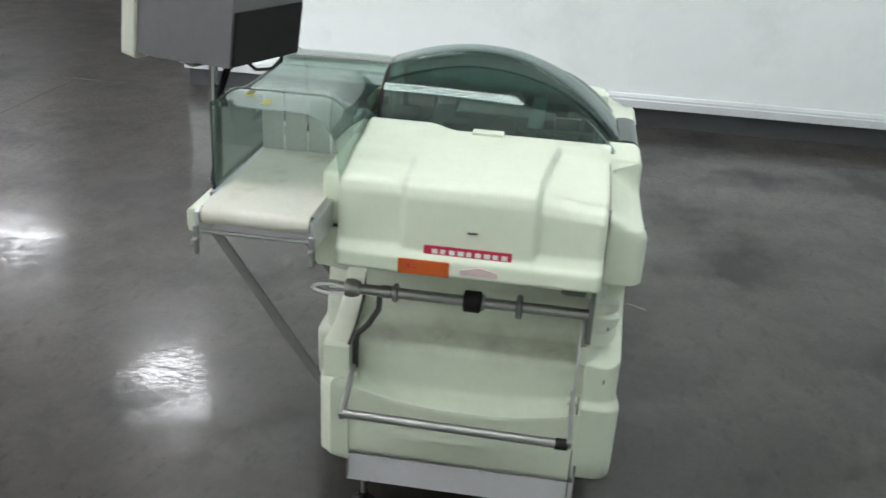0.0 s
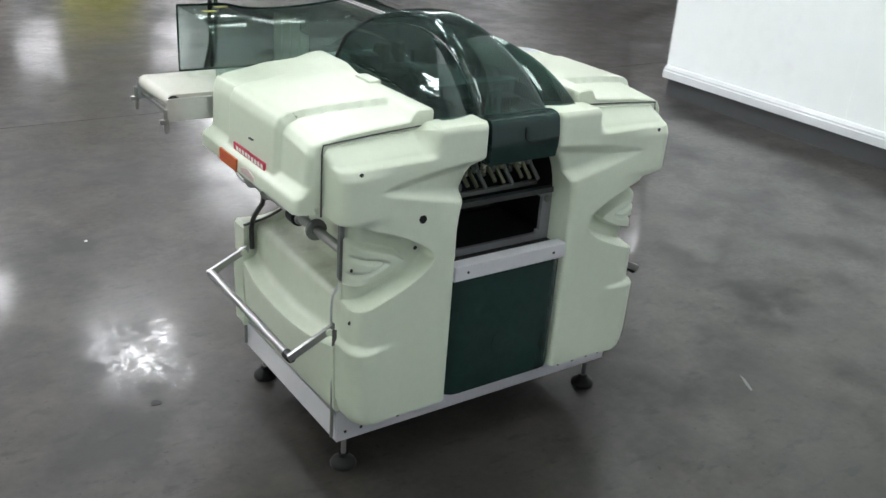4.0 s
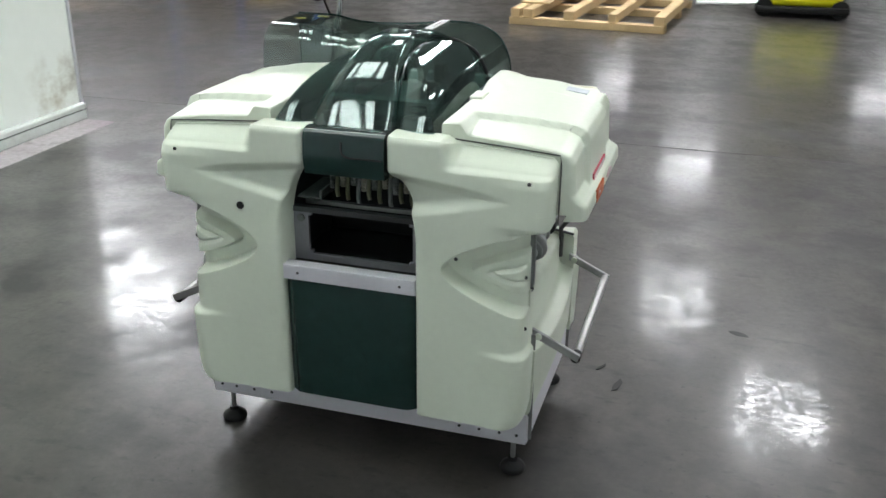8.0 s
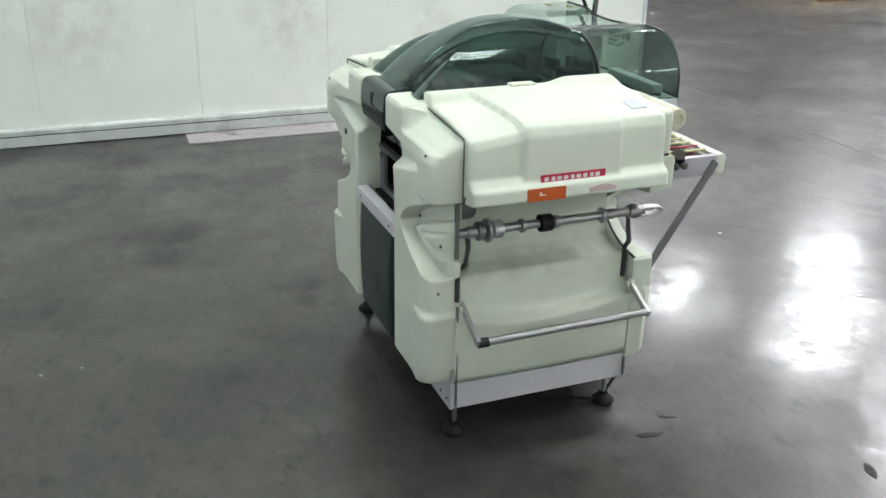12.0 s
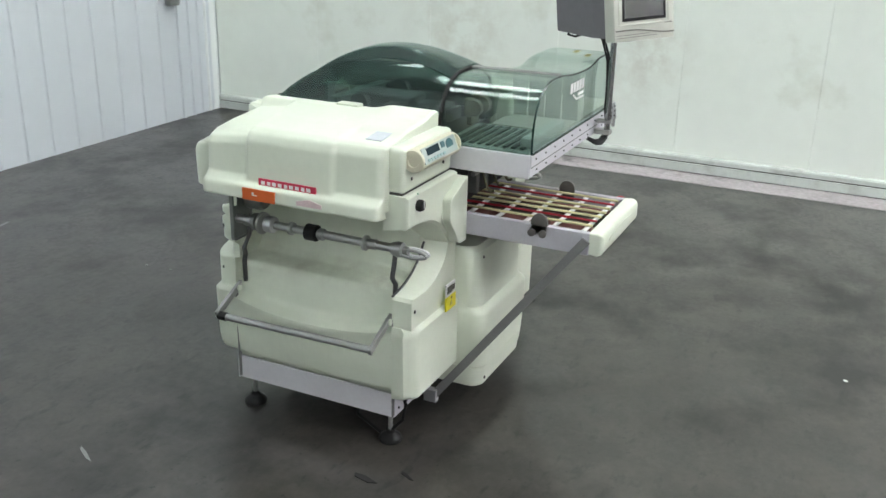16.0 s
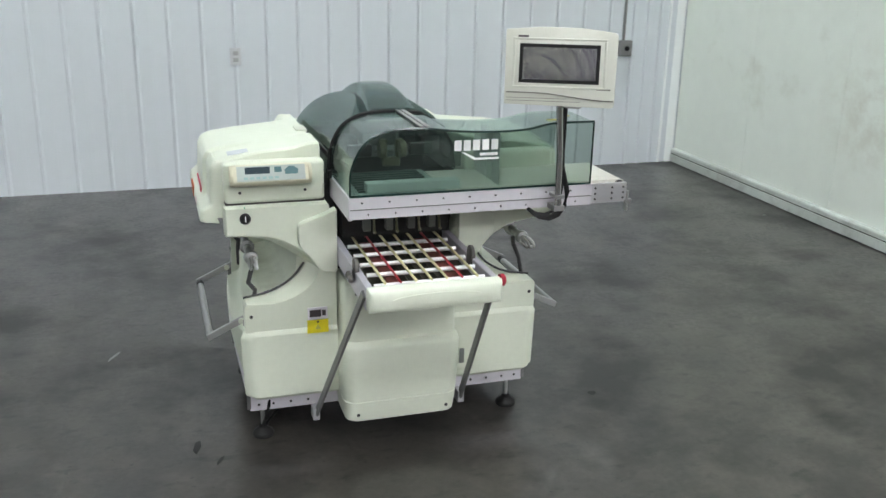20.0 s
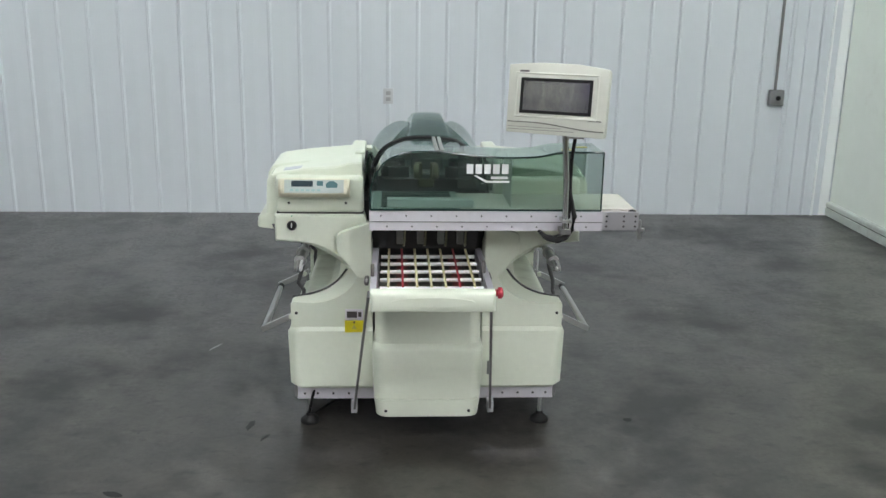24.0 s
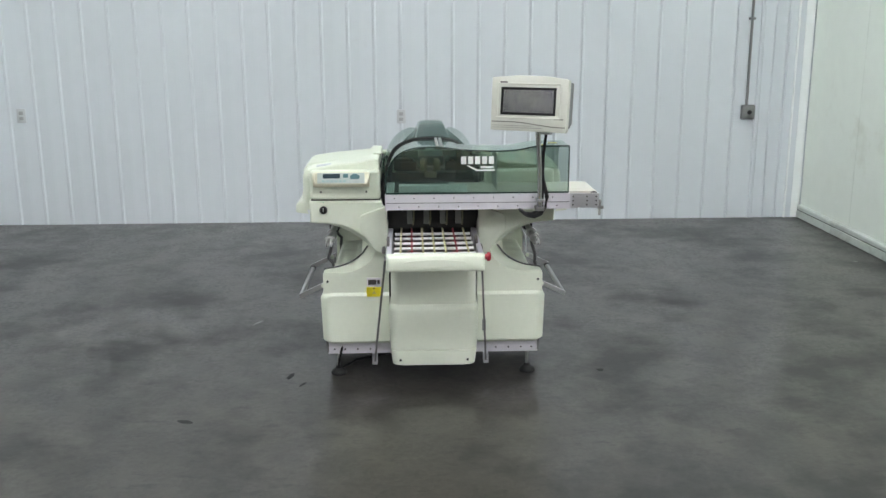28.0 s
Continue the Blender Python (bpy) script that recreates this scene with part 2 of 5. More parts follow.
TRIM_E = mat("cream_trim", (0.56, 0.60, 0.56), 0.4, vary=0.06, scale=5, stain=(0.27, 0.27, 0.25), stain_scale=4, stain_at=(0.5, 0.8))
PLINTH = mat("dark_plinth", (0.055, 0.058, 0.062), 0.4, vary=0.1)
BOX_GREY = mat("galvanised_box", (0.22, 0.22, 0.22), 0.45, metal=0.5, vary=0.1, scale=20)
WOOD = mat("pallet_wood", (0.42, 0.30, 0.15), 0.7, vary=0.16, scale=7, bump=0.2, bump_scale=50)
FAR_GREY = mat("far_wall_grey", (0.13, 0.125, 0.125), 0.7, vary=0.1, scale=0.5)
CEIL = mat("ceiling_grey", (0.32, 0.315, 0.315), 0.8, vary=0.08, scale=0.6)
FAR_YELLOW = mat("yellow_machine_paint", (0.62, 0.60, 0.01), 0.4, vary=0.06)
BLUE = mat("blue_rack_paint", (0.02, 0.07, 0.25), 0.45, vary=0.08)
TUBE_GLOW = glowing("lamp_diffuser", (0.968, 0.981, 1.018), LAMP_STRENGTH)
ALCOVE_GLOW = glowing("alcove_lamp_diffuser", (0.94, 1.0, 0.99), ALCOVE_STRENGTH)


def concrete():
    """Polished dark concrete: mottled, scuffed, with gloss that varies."""
    m = bpy.data.materials.new("polished_concrete")
    m.use_nodes = True
    nt = m.node_tree
    b = nt.nodes["Principled BSDF"]
    L = nt.links.new
    geo = nt.nodes.new("ShaderNodeNewGeometry")

    def noisy(scale, detail, rough=0.6, stretch=None):
        n = nt.nodes.new("ShaderNodeTexNoise")
        n.inputs["Scale"].default_value = scale
        n.inputs["Detail"].default_value = detail
        n.inputs["Roughness"].default_value = rough
        if stretch:
            mp = nt.nodes.new("ShaderNodeMapping")
            mp.inputs["Scale"].default_value = stretch
            L(geo.outputs["Position"], mp.inputs["Vector"])
            L(mp.outputs[0], n.inputs["Vector"])
        else:
            L(geo.outputs["Position"], n.inputs["Vector"])
        return n.outputs["Fac"]

    def remap(v, a, c, lo, hi):
        r = nt.nodes.new("ShaderNodeMapRange")
        for key, x in zip(("From Min", "From Max", "To Min", "To Max"), (a, c, lo, hi)):
            r.inputs[key].default_value = x
        L(v, r.inputs["Value"])
        return r.outputs[0]

    def mixed(fac, a, c):
        mx = nt.nodes.new("ShaderNodeMix")
        mx.data_type = "RGBA"
        L(fac, mx.inputs["Factor"])
        for key, x in (("A", a), ("B", c)):
            if isinstance(x, tuple):
                mx.inputs[key].default_value = (*x, 1)
            else:
                L(x, mx.inputs[key])
        return mx.outputs["Result"]

    cloud = mixed(remap(noisy(0.8, 5, 0.55), 0.38, 0.64, 0, 1), (0.027, 0.0245, 0.0216), (0.037, 0.0334, 0.0293))
    patch = mixed(remap(noisy(3.4, 8, 0.64), 0.43, 0.62, 0, 0.68), cloud, (0.068, 0.0610, 0.0520))
    grain = mixed(remap(noisy(40, 5, 0.6), 0.42, 0.76, 0, 0.25), patch, (0.070, 0.065, 0.058))
    dirt = remap(noisy(1.6, 8, 0.64, (0.95, 1.05, 1)), 0.475, 0.63, 0, 0.90)
    smudge = mixed(dirt, grain, (0.0155, 0.0150, 0.0143))
    scuff = mixed(remap(noisy(13.0, 7, 0.62, (0.6, 1.3, 1)), 0.565, 0.67, 0, 0.75), smudge, (0.011, 0.0108, 0.0105))
    fleck = remap(noisy(36.0, 5, 0.6, (1.0, 0.75, 1)), 0.645, 0.68, 0, 0.85)
    L(mixed(fleck, scuff, (0.011, 0.0108, 0.0105)), b.inputs["Base Color"])
    L(remap(dirt, 0, 1, 0.31, 0.46), b.inputs["Roughness"])
    b.inputs["Specular IOR Level"].default_value = 0.34
    polish = nt.nodes.new("ShaderNodeMath")
    polish.operation = "MULTIPLY"
    L(remap(noisy(38.0, 10, 0.76), 0.44, 0.55, 0.08, 0.95), polish.inputs[0])
    blotch = nt.nodes.new("ShaderNodeMath")
    blotch.operation = "MULTIPLY"
    L(remap(noisy(6.5, 9, 0.68, (1.0, 0.75, 1)), 0.44, 0.56, 0.34, 1.0), blotch.inputs[0])
    L(remap(dirt, 0, 1, 1.0, 0.25), blotch.inputs[1])
    L(blotch.outputs[0], polish.inputs[1])
    chipped = nt.nodes.new("ShaderNodeMath")
    chipped.operation = "MULTIPLY"
    L(polish.outputs[0], chipped.inputs[0])
    L(remap(fleck, 0, 1, 1.0, 0.05), chipped.inputs[1])
    L(chipped.outputs[0], b.inputs["Coat Weight"])
    b.inputs["Coat Roughness"].default_value = 0.115
    bp = nt.nodes.new("ShaderNodeBump")
    bp.inputs["Strength"].default_value = 0.026
    bp.inputs["Distance"].default_value = 0.01
    L(noisy(70.0, 4, 0.6), bp.inputs["Height"])
    L(bp.outputs[0], b.inputs["Normal"])
    soft_bump = nt.nodes.new("ShaderNodeBump")
    soft_bump.inputs["Strength"].default_value = 0.010
    soft_bump.inputs["Distance"].default_value = 0.01
    L(noisy(90.0, 5, 0.65), soft_bump.inputs["Height"])
    L(soft_bump.outputs[0], b.inputs["Coat Normal"])
    return m


FLOOR = concrete()


# ---- mesh helpers ----
def part(name, bm, material, parent=None, label="", smooth=True):
    """Links a bmesh as one mesh object under a thing or a part."""
    me = bpy.data.meshes.new(name)
    bmesh.ops.recalc_face_normals(bm, faces=bm.faces)
    bm.to_mesh(me)
    bm.free()
    me.materials.append(material)
    if smooth:
        me.set_sharp_from_angle(angle=radians(38))
        me.polygons.foreach_set("use_smooth", [True] * len(me.polygons))
    ob = new(name, me)
    ob.parent = parent
    if label:
        ob["label"] = label
    return ob


def thing(name, label, category, at=(0, 0, 0), group="", kind=""):
    ob = new(name)
    ob.location = at
    return tagged(ob, label, category, group, kind)


def box(x0, x1, y0, y1, z0, z1, bevel=0.0, seg=2):
    bm = bmesh.new()
    bmesh.ops.create_cube(bm, size=1, matrix=Matrix.Translation(((x0 + x1) / 2, (y0 + y1) / 2, (z0 + z1) / 2)) @ Matrix.Diagonal((abs(x1 - x0), abs(y1 - y0), abs(z1 - z0), 1)))
    if bevel:
        bmesh.ops.bevel(bm, geom=bm.edges[:], offset=bevel, segments=seg, profile=0.5, affect="EDGES")
    return bm


def boxes(*list_of, bevel=0.0):
    bm = bmesh.new()
    for b in list_of:
        one = box(*b, bevel=bevel, seg=1)
        me = bpy.data.meshes.new("tmp")
        one.to_mesh(me)
        one.free()
        bm.from_mesh(me)
        bpy.data.meshes.remove(me)
    return bm


def loft(rings, caps=True, closed=True):
    bm = bmesh.new()
    rows = [[bm.verts.new(p) for p in ring] for ring in rings]
    n = len(rows[0])
    for a, b in zip(rows, rows[1:]):
        for k in range(n if closed else n - 1):
            bm.faces.new((a[k], a[(k + 1) % n], b[(k + 1) % n], b[k]))
    if caps:
        bm.faces.new(rows[0])
        bm.faces.new(rows[-1])
    return bm


def shell(nu, nv, front, back):
    """A solid between two sheets, each a function of u and v in 0..1."""
    bm = bmesh.new()
    sheets = [[[bm.verts.new(f(i / nu, j / nv)) for i in range(nu + 1)] for j in range(nv + 1)] for f in (front, back)]
    for g in sheets:
        for j in range(nv):
            for i in range(nu):
                bm.faces.new((g[j][i], g[j][i + 1], g[j + 1][i + 1], g[j + 1][i]))
    a, b = sheets
    for i in range(nu):
        for j in (0, nv):
            bm.faces.new((a[j][i], a[j][i + 1], b[j][i + 1], b[j][i]))
    for j in range(nv):
        for i in (0, nu):
            bm.faces.new((a[j][i], a[j + 1][i], b[j + 1][i], b[j][i]))
    return bm


def prism(outline, axis, lo, hi, bevel=0.0, seg=2):
    """An outline of points in the two other axes, drawn out along axis."""
    def put(p, d):
        return {"x": (d, p[0], p[1]), "y": (p[0], d, p[1]), "z": (p[0], p[1], d)}[axis]
    bm = loft([[put(p, lo) for p in outline], [put(p, hi) for p in outline]])
    if bevel:
        bmesh.ops.recalc_face_normals(bm, faces=bm.faces)
        bmesh.ops.bevel(bm, geom=bm.edges[:], offset=bevel, segments=seg, profile=0.5, affect="EDGES", clamp_overlap=True)
    return bm


def tube(points, r, n=10):
    """A round bar along a line of points."""
    pts = [Vector(p) for p in points]
    rings = []
    up = Vector((0, 0, 1))
    for k, p in enumerate(pts):
        d = (pts[min(k + 1, len(pts) - 1)] - pts[max(k - 1, 0)]).normalized()
        side = d.cross(up if abs(d.z) < 0.95 else Vector((1, 0, 0))).normalized()
        top = side.cross(d).normalized()
        rings.append([p + r * (math.cos(a) * side + math.sin(a) * top) for a in (2 * math.pi * q / n for q in range(n))])
    return loft(rings)


def lathe(profile, at, axis="z", n=20):
    """Rings of (radius, along) about an axis through at."""
    rings = []
    for r, h in profile:
        ring = []
        for q in range(n):
            a = 2 * math.pi * q / n
            c, s_ = r * math.cos(a), r * math.sin(a)
            v = {"z": (c, s_, h), "y": (c, h, s_), "x": (h, c, s_)}[axis]
            ring.append((at[0] + v[0], at[1] + v[1], at[2] + v[2]))
        rings.append(ring)
    return loft(rings)


def sm(x, a, b):
    t = min(1.0, max(0.0, (x - a) / (b - a)))
    return t * t * (3 - 2 * t)


def track(points, v):
    """Along a list of (key, value) pairs, straight between them."""
    for (a, p), (b, q) in zip(points, points[1:]):
        if v <= b:
            t = (v - a) / (b - a) if b > a else 0
            return p + (q - p) * max(0.0, t)
    return points[-1][1]


def along(path, v):
    """A point at share v of a polyline, by its length."""
    seg = [math.dist(a, b) for a, b in zip(path, path[1:])]
    d = v * sum(seg)
    for (a, b), s_ in zip(zip(path, path[1:]), seg):
        if d <= s_:
            return tuple(p + (q - p) * d / s_ for p, q in zip(a, b))
        d -= s_
    return path[-1]


def rounded(path, r, n=5):
    """The polyline with its inner corners rounded."""
    out = [path[0]]
    for a, b, c in zip(path, path[1:], path[2:]):
        va, vc = Vector(a) - Vector(b), Vector(c) - Vector(b)
        k = min(r, va.length * 0.45, vc.length * 0.45)
        p, q = Vector(b) + va.normalized() * k, Vector(b) + vc.normalized() * k
        for i in range(n + 1):
            t = i / n
            out.append(tuple((1 - t) ** 2 * p + 2 * t * (1 - t) * Vector(b) + t * t * q))
    out.append(path[-1])
    return out


# ---- the room ----
ROOM_N, ROOM_E, ROOM_W, WALL_END, EAST_END = 3.31, 3.25, -3.69, -2.48, -2.70
floor = part("floor", box(-34, 34, -46, 6, -0.3, 0.0), FLOOR, smooth=False)
tagged(floor, "dark polished concrete warehouse floor with scuffs and glossy patches", "floor", kind="structure")
for a, b in (((-30, 30), (-3.254, -3.248)), ((-3.606, -3.600), (-44, -2.7))):
    part("floor_joint", box(a[0], a[1], b[0], b[1], -0.01, 0.0015), CREAM_SEAM, floor, "dark saw-cut joint in the concrete")

wall_n = part("wall_north", box(ROOM_W - 0.3, ROOM_E + 0.3, ROOM_N + 0.012, ROOM_N + 0.2, 0, 6.6), WALL_METAL, smooth=False)
tagged(wall_n, "tall white ribbed sheet metal wall", "wall", kind="structure")
PITCH = 0.2135


def rib_panel():
    """One sheet of the ribbed wall, with its raised seam."""
    prof = [(0.0, 0.0), (0.001, -0.007), (0.010, -0.007), (0.014, 0.0), (0.022, 0.004), (PITCH * 0.45, 0.001), (PITCH * 0.55, 0.001), (PITCH - 0.012, 0.004), (PITCH - 0.003, 0.0), (PITCH - 0.003, 0.010), (0.0, 0.010)]
    return prism(prof, "z", 0.0, 6.55)


first = None
for k in range(33):
    x = ROOM_W + 0.1 + k * PITCH
    if x + PITCH > ROOM_E + 0.02:
        break
    if first is None:
        first = part("panel", rib_panel(), WALL_METAL, wall_n, smooth=False)
        first.location = (x, ROOM_N, 0)
    else:
        p = new("panel", first.data)
        p.parent, p.location = wall_n, (x, ROOM_N, 0)

for x0, x1, d in ((2.795, 2.812, 0.016), (2.915, 2.932, 0.016), (3.105, 3.118, 0.018), (3.170, 3.240, 0.006)):
    part("corner_rib", box(x0, x1, ROOM_N - d, ROOM_N + 0.004, 0.0, 6.55, 0.002, 1), WALL_CURTAIN if x0 > 3.1 else WALL_METAL, wall_n, smooth=False)

wall_e = part("wall_east", box(ROOM_E + 0.03, ROOM_E + 0.22, EAST_END + 0.02, ROOM_N, 0.02, 6.6), WALL_SMOOTH, smooth=False)
tagged(wall_e, "cream smooth panel wall with scuffs low down", "wall", kind="structure")
edges = (3.305, 2.38, 1.444, 0.50, -0.33, -1.16, -2.0, EAST_END)
for a, b in zip(edges, edges[1:]):
    part("panel", box(ROOM_E, ROOM_E + 0.03, b + 0.0008, a - 0.0008, 0.10, 6.55, 0.0015, 1), WALL_SMOOTH, wall_e, smooth=False)
part("edge_strip", box(ROOM_E - 0.004, ROOM_E + 0.235, EAST_END - 0.03, EAST_END - 0.001, 0.02, 6.6, 0.004), TRIM_W, wall_e, "worn white corner strip")
# pale thin sheet: light reflected beside the wall, put into the floor's colour
strip_e = part("floor_glow_strip", box(2.99, ROOM_E - 0.03, EAST_END, 0.62, -0.004, 0.0015), mat("pale_wall_glow", (0.40, 0.355, 0.368), 0.12, vary=0.25, scale=4, rough_vary=0.1, stain=(0.13, 0.12, 0.125), stain_scale=4), smooth=False)
tagged(strip_e, "pale glossy floor strip painted as reflected light along the cream wall", "floor strip", kind="structure")
skirt_e = part("baseboard_east", prism([(ROOM_E - 0.030, 0.006), (ROOM_E - 0.030, 0.062), (ROOM_E - 0.022, 0.064), (ROOM_E - 0.022, 0.070), (ROOM_E - 0.028, 0.072), (ROOM_E - 0.028, 0.096), (ROOM_E - 0.022, 0.106), (ROOM_E - 0.001, 0.112), (ROOM_E - 0.001, 0.006)], "y", EAST_END - 0.02, ROOM_N - 0.012), TRIM_E, smooth=False)
part("joint_line", box(ROOM_E - 0.0235, ROOM_E - 0.0205, EAST_END - 0.018, ROOM_N - 0.014, 0.0642, 0.0698), CREAM_SEAM, skirt_e, "dark joint line in the trim", smooth=False)
tagged(skirt_e, "white scuffed base trim along the cream wall", "baseboard", kind="structure")

wall_w = part("wall_west", box(ROOM_W - 0.22, ROOM_W - 0.03, WALL_END + 0.02, ROOM_N, 0.1, 6.6), WALL_CURTAIN, smooth=False)
tagged(wall_w, "bright white wrinkled panel wall", "wall", kind="structure")
for a, b in zip((3.305, 2.1, 0.55, -1.0, WALL_END), (2.1, 0.55, -1.0, WALL_END)):
    part("panel", box(ROOM_W - 0.03, ROOM_W, b + 0.0003, a - 0.0003, 0.2, 6.55), WALL_CURTAIN, wall_w, smooth=False)
skirt_w = part("baseboard_west", prism([(ROOM_W + 0.03, 0.130), (ROOM_W + 0.03, 0.178), (ROOM_W + 0.024, 0.184), (ROOM_W + 0.024, 0.196), (ROOM_W + 0.012, 0.215), (ROOM_W + 0.001, 0.217), (ROOM_W + 0.001, 0.130)], "y", WALL_END, ROOM_N - 0.012), TRIM_W, smooth=False)
tagged(skirt_w, "white base trim along the white wall", "baseboard", kind="structure")
plinth = part("plinth", box(ROOM_W - 0.2, ROOM_W - 0.01, WALL_END + 0.02, ROOM_N, 0.0, 0.13), PLINTH, smooth=False)
tagged(plinth, "dark grey recessed plinth under the white wall", "plinth", kind="structure")

# the wide hall to the south
ceiling = part("ceiling", box(-34, 34, -46, 6, 6.9, 7.1), CEIL, smooth=False)
tagged(ceiling, "grey warehouse ceiling", "ceiling", kind="structure")
for name, b in (("wall_south", (-34, 34, -46.2, -46, 0, 7)), ("wall_hall_east", (34, 34.2, -46, 6, 0, 7)), ("wall_hall_west", (-34.2, -34, -46, 6, 0, 7)), ("wall_hall_north", (-34, 34, 6, 6.2, 0, 7))):
    tagged(part(name, box(*b), FAR_GREY, smooth=False), "plain grey warehouse wall far off", "wall", kind="structure")


def ceiling_light(glow, label):
    """A flat high bay lamp: a white tray with three lit diffuser strips."""
    ob = thing("ceiling_light", label, "ceiling light", group="ceiling lights")
    part("frame", boxes((-0.68, 0.68, -0.78, 0.78, 0.012, 0.07), (-0.68, -0.655, -0.78, 0.78, -0.02, 0.02), (0.655, 0.68, -0.78, 0.78, -0.02, 0.02), (-0.68, 0.68, -0.78, -0.755, -0.02, 0.02), (-0.68, 0.68, 0.755, 0.78, -0.02, 0.02)), WHITE_P, ob, smooth=False)
    for x in (-0.44, 0.0, 0.44):
        part("diffuser", box(x - 0.15, x + 0.15, -0.75, 0.75, 0.0, 0.010), glow, ob, "lit white diffuser strip", smooth=False)
    for x in (-0.5, 0.49):
        part("hanger", box(x, x + 0.01, -0.005, 0.005, 0.07, 0.5), STEEL, ob, smooth=False)
    return ob


hall_lamp = ceiling_light(TUBE_GLOW, "long white warehouse ceiling light, switched on")
hall_lamp.location = (-13.8, -10.6, CEILING)
# the pair at (-1.7, -5.5) and (1.7, -5.5) is unseen fill for the machine's front
for x, y in ((-10.5, -11.2), (-12.7, -17.8), (-6.6, -11.6), (-2.2, -11.2), (2.4, -10.6), (3.75, -11.0), (6.5, -10.6), (-9.6, -5.3), (-12.9, -5.3), (-6.8, -18.0), (-0.3, -14.8), (8.2, -13.6), (12.0, -13.8),
             (0.1, -24.0), (-8.8, -24.6), (7.5, -23.0), (-5.7, -33.0), (3.5, -33.0), (9.4, -5.6), (11.2, -5.5), (7.6, -5.0), (11.4, -9.6), (16.8, -9.2), (14.6, -5.4), (18.5, -5.4), (9.0, -1.2), (12.5, -1.2), (15.6, -7.2), (13.8, -9.4), (19.0, -9.2), (9.9, -12.0), (8.9, -10.5), (5.3, -9.7), (-1.7, -5.5), (1.7, -5.5), (-12.5, -24.5), (-16.0, -20.0), (-10.5, -33.0)):
    copy_thing(hall_lamp, pose(x, y, CEILING))
alcove_lamp = ceiling_light(ALCOVE_GLOW, "long white ceiling light over the alcove, switched on")
alcove_lamp.location = (-1.3, -2.0, CEILING)
for x, y in ((2.2, -1.3), (-0.9, 1.5), (2.35, 2.0)):
    copy_thing(alcove_lamp, pose(x, y, CEILING))

# ---- the wrapping machine ----
machine = thing("wrapping_machine", "cream and dark green tray wrapping machine with clear green covers", "wrapping machine")


def screw(at, axis, parent, r=0.005, out=1):
    """A small dark screw head."""
    return part("screw", lathe([(r, 0), (r, 0.002 * out), (r * 0.6, 0.0035 * out)], at, axis, 8), DARK, parent)


# base frame and feet
base = part("base_frame", boxes((-0.497, 0.497, -0.302, -0.297, 0.113, 0.200), (-0.497, 0.497, 0.292, 0.297, 0.108, 0.205), (-0.500, -0.496, -0.300, 0.295, 0.113, 0.195), (0.496, 0.500, -0.300, 0.295, 0.113, 0.195), (-0.49, 0.49, -0.29, 0.29, 0.165, 0.185)), ALU_WHITE, machine, "pale aluminium base frame", smooth=False)
for x in (-0.47, -0.42, -0.36, -0.30, 0.30, 0.36, 0.42, 0.47):
    for y, o in ((-0.302, -1), (0.297, 1)):
        screw((x, y, 0.135), "y", base, 0.0045, o)
for sx in (-1, 1):
    for sy in (-1, 1):
        foot = part("foot", lathe([(0.037, 0.0), (0.038, 0.008), (0.034, 0.016), (0.016, 0.03), (0.014, 0.04), (0.0, 0.04)], (sx * 0.455, sy * 0.265, 0), n=24), BLACK, machine, "black rubber levelling foot")
        part("stem", tube([(sx * 0.455, sy * 0.265, 0.038), (sx * 0.455, sy * 0.265, 0.165)], 0.0075, 10), STEEL, foot, "threaded steel stem")

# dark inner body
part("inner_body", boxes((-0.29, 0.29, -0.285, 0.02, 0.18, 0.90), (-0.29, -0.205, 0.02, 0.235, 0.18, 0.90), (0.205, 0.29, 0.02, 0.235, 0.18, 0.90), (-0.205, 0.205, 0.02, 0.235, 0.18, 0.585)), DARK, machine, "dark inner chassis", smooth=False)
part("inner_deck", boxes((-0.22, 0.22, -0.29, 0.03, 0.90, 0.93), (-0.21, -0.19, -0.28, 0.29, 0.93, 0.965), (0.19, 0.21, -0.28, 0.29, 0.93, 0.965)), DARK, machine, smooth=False)


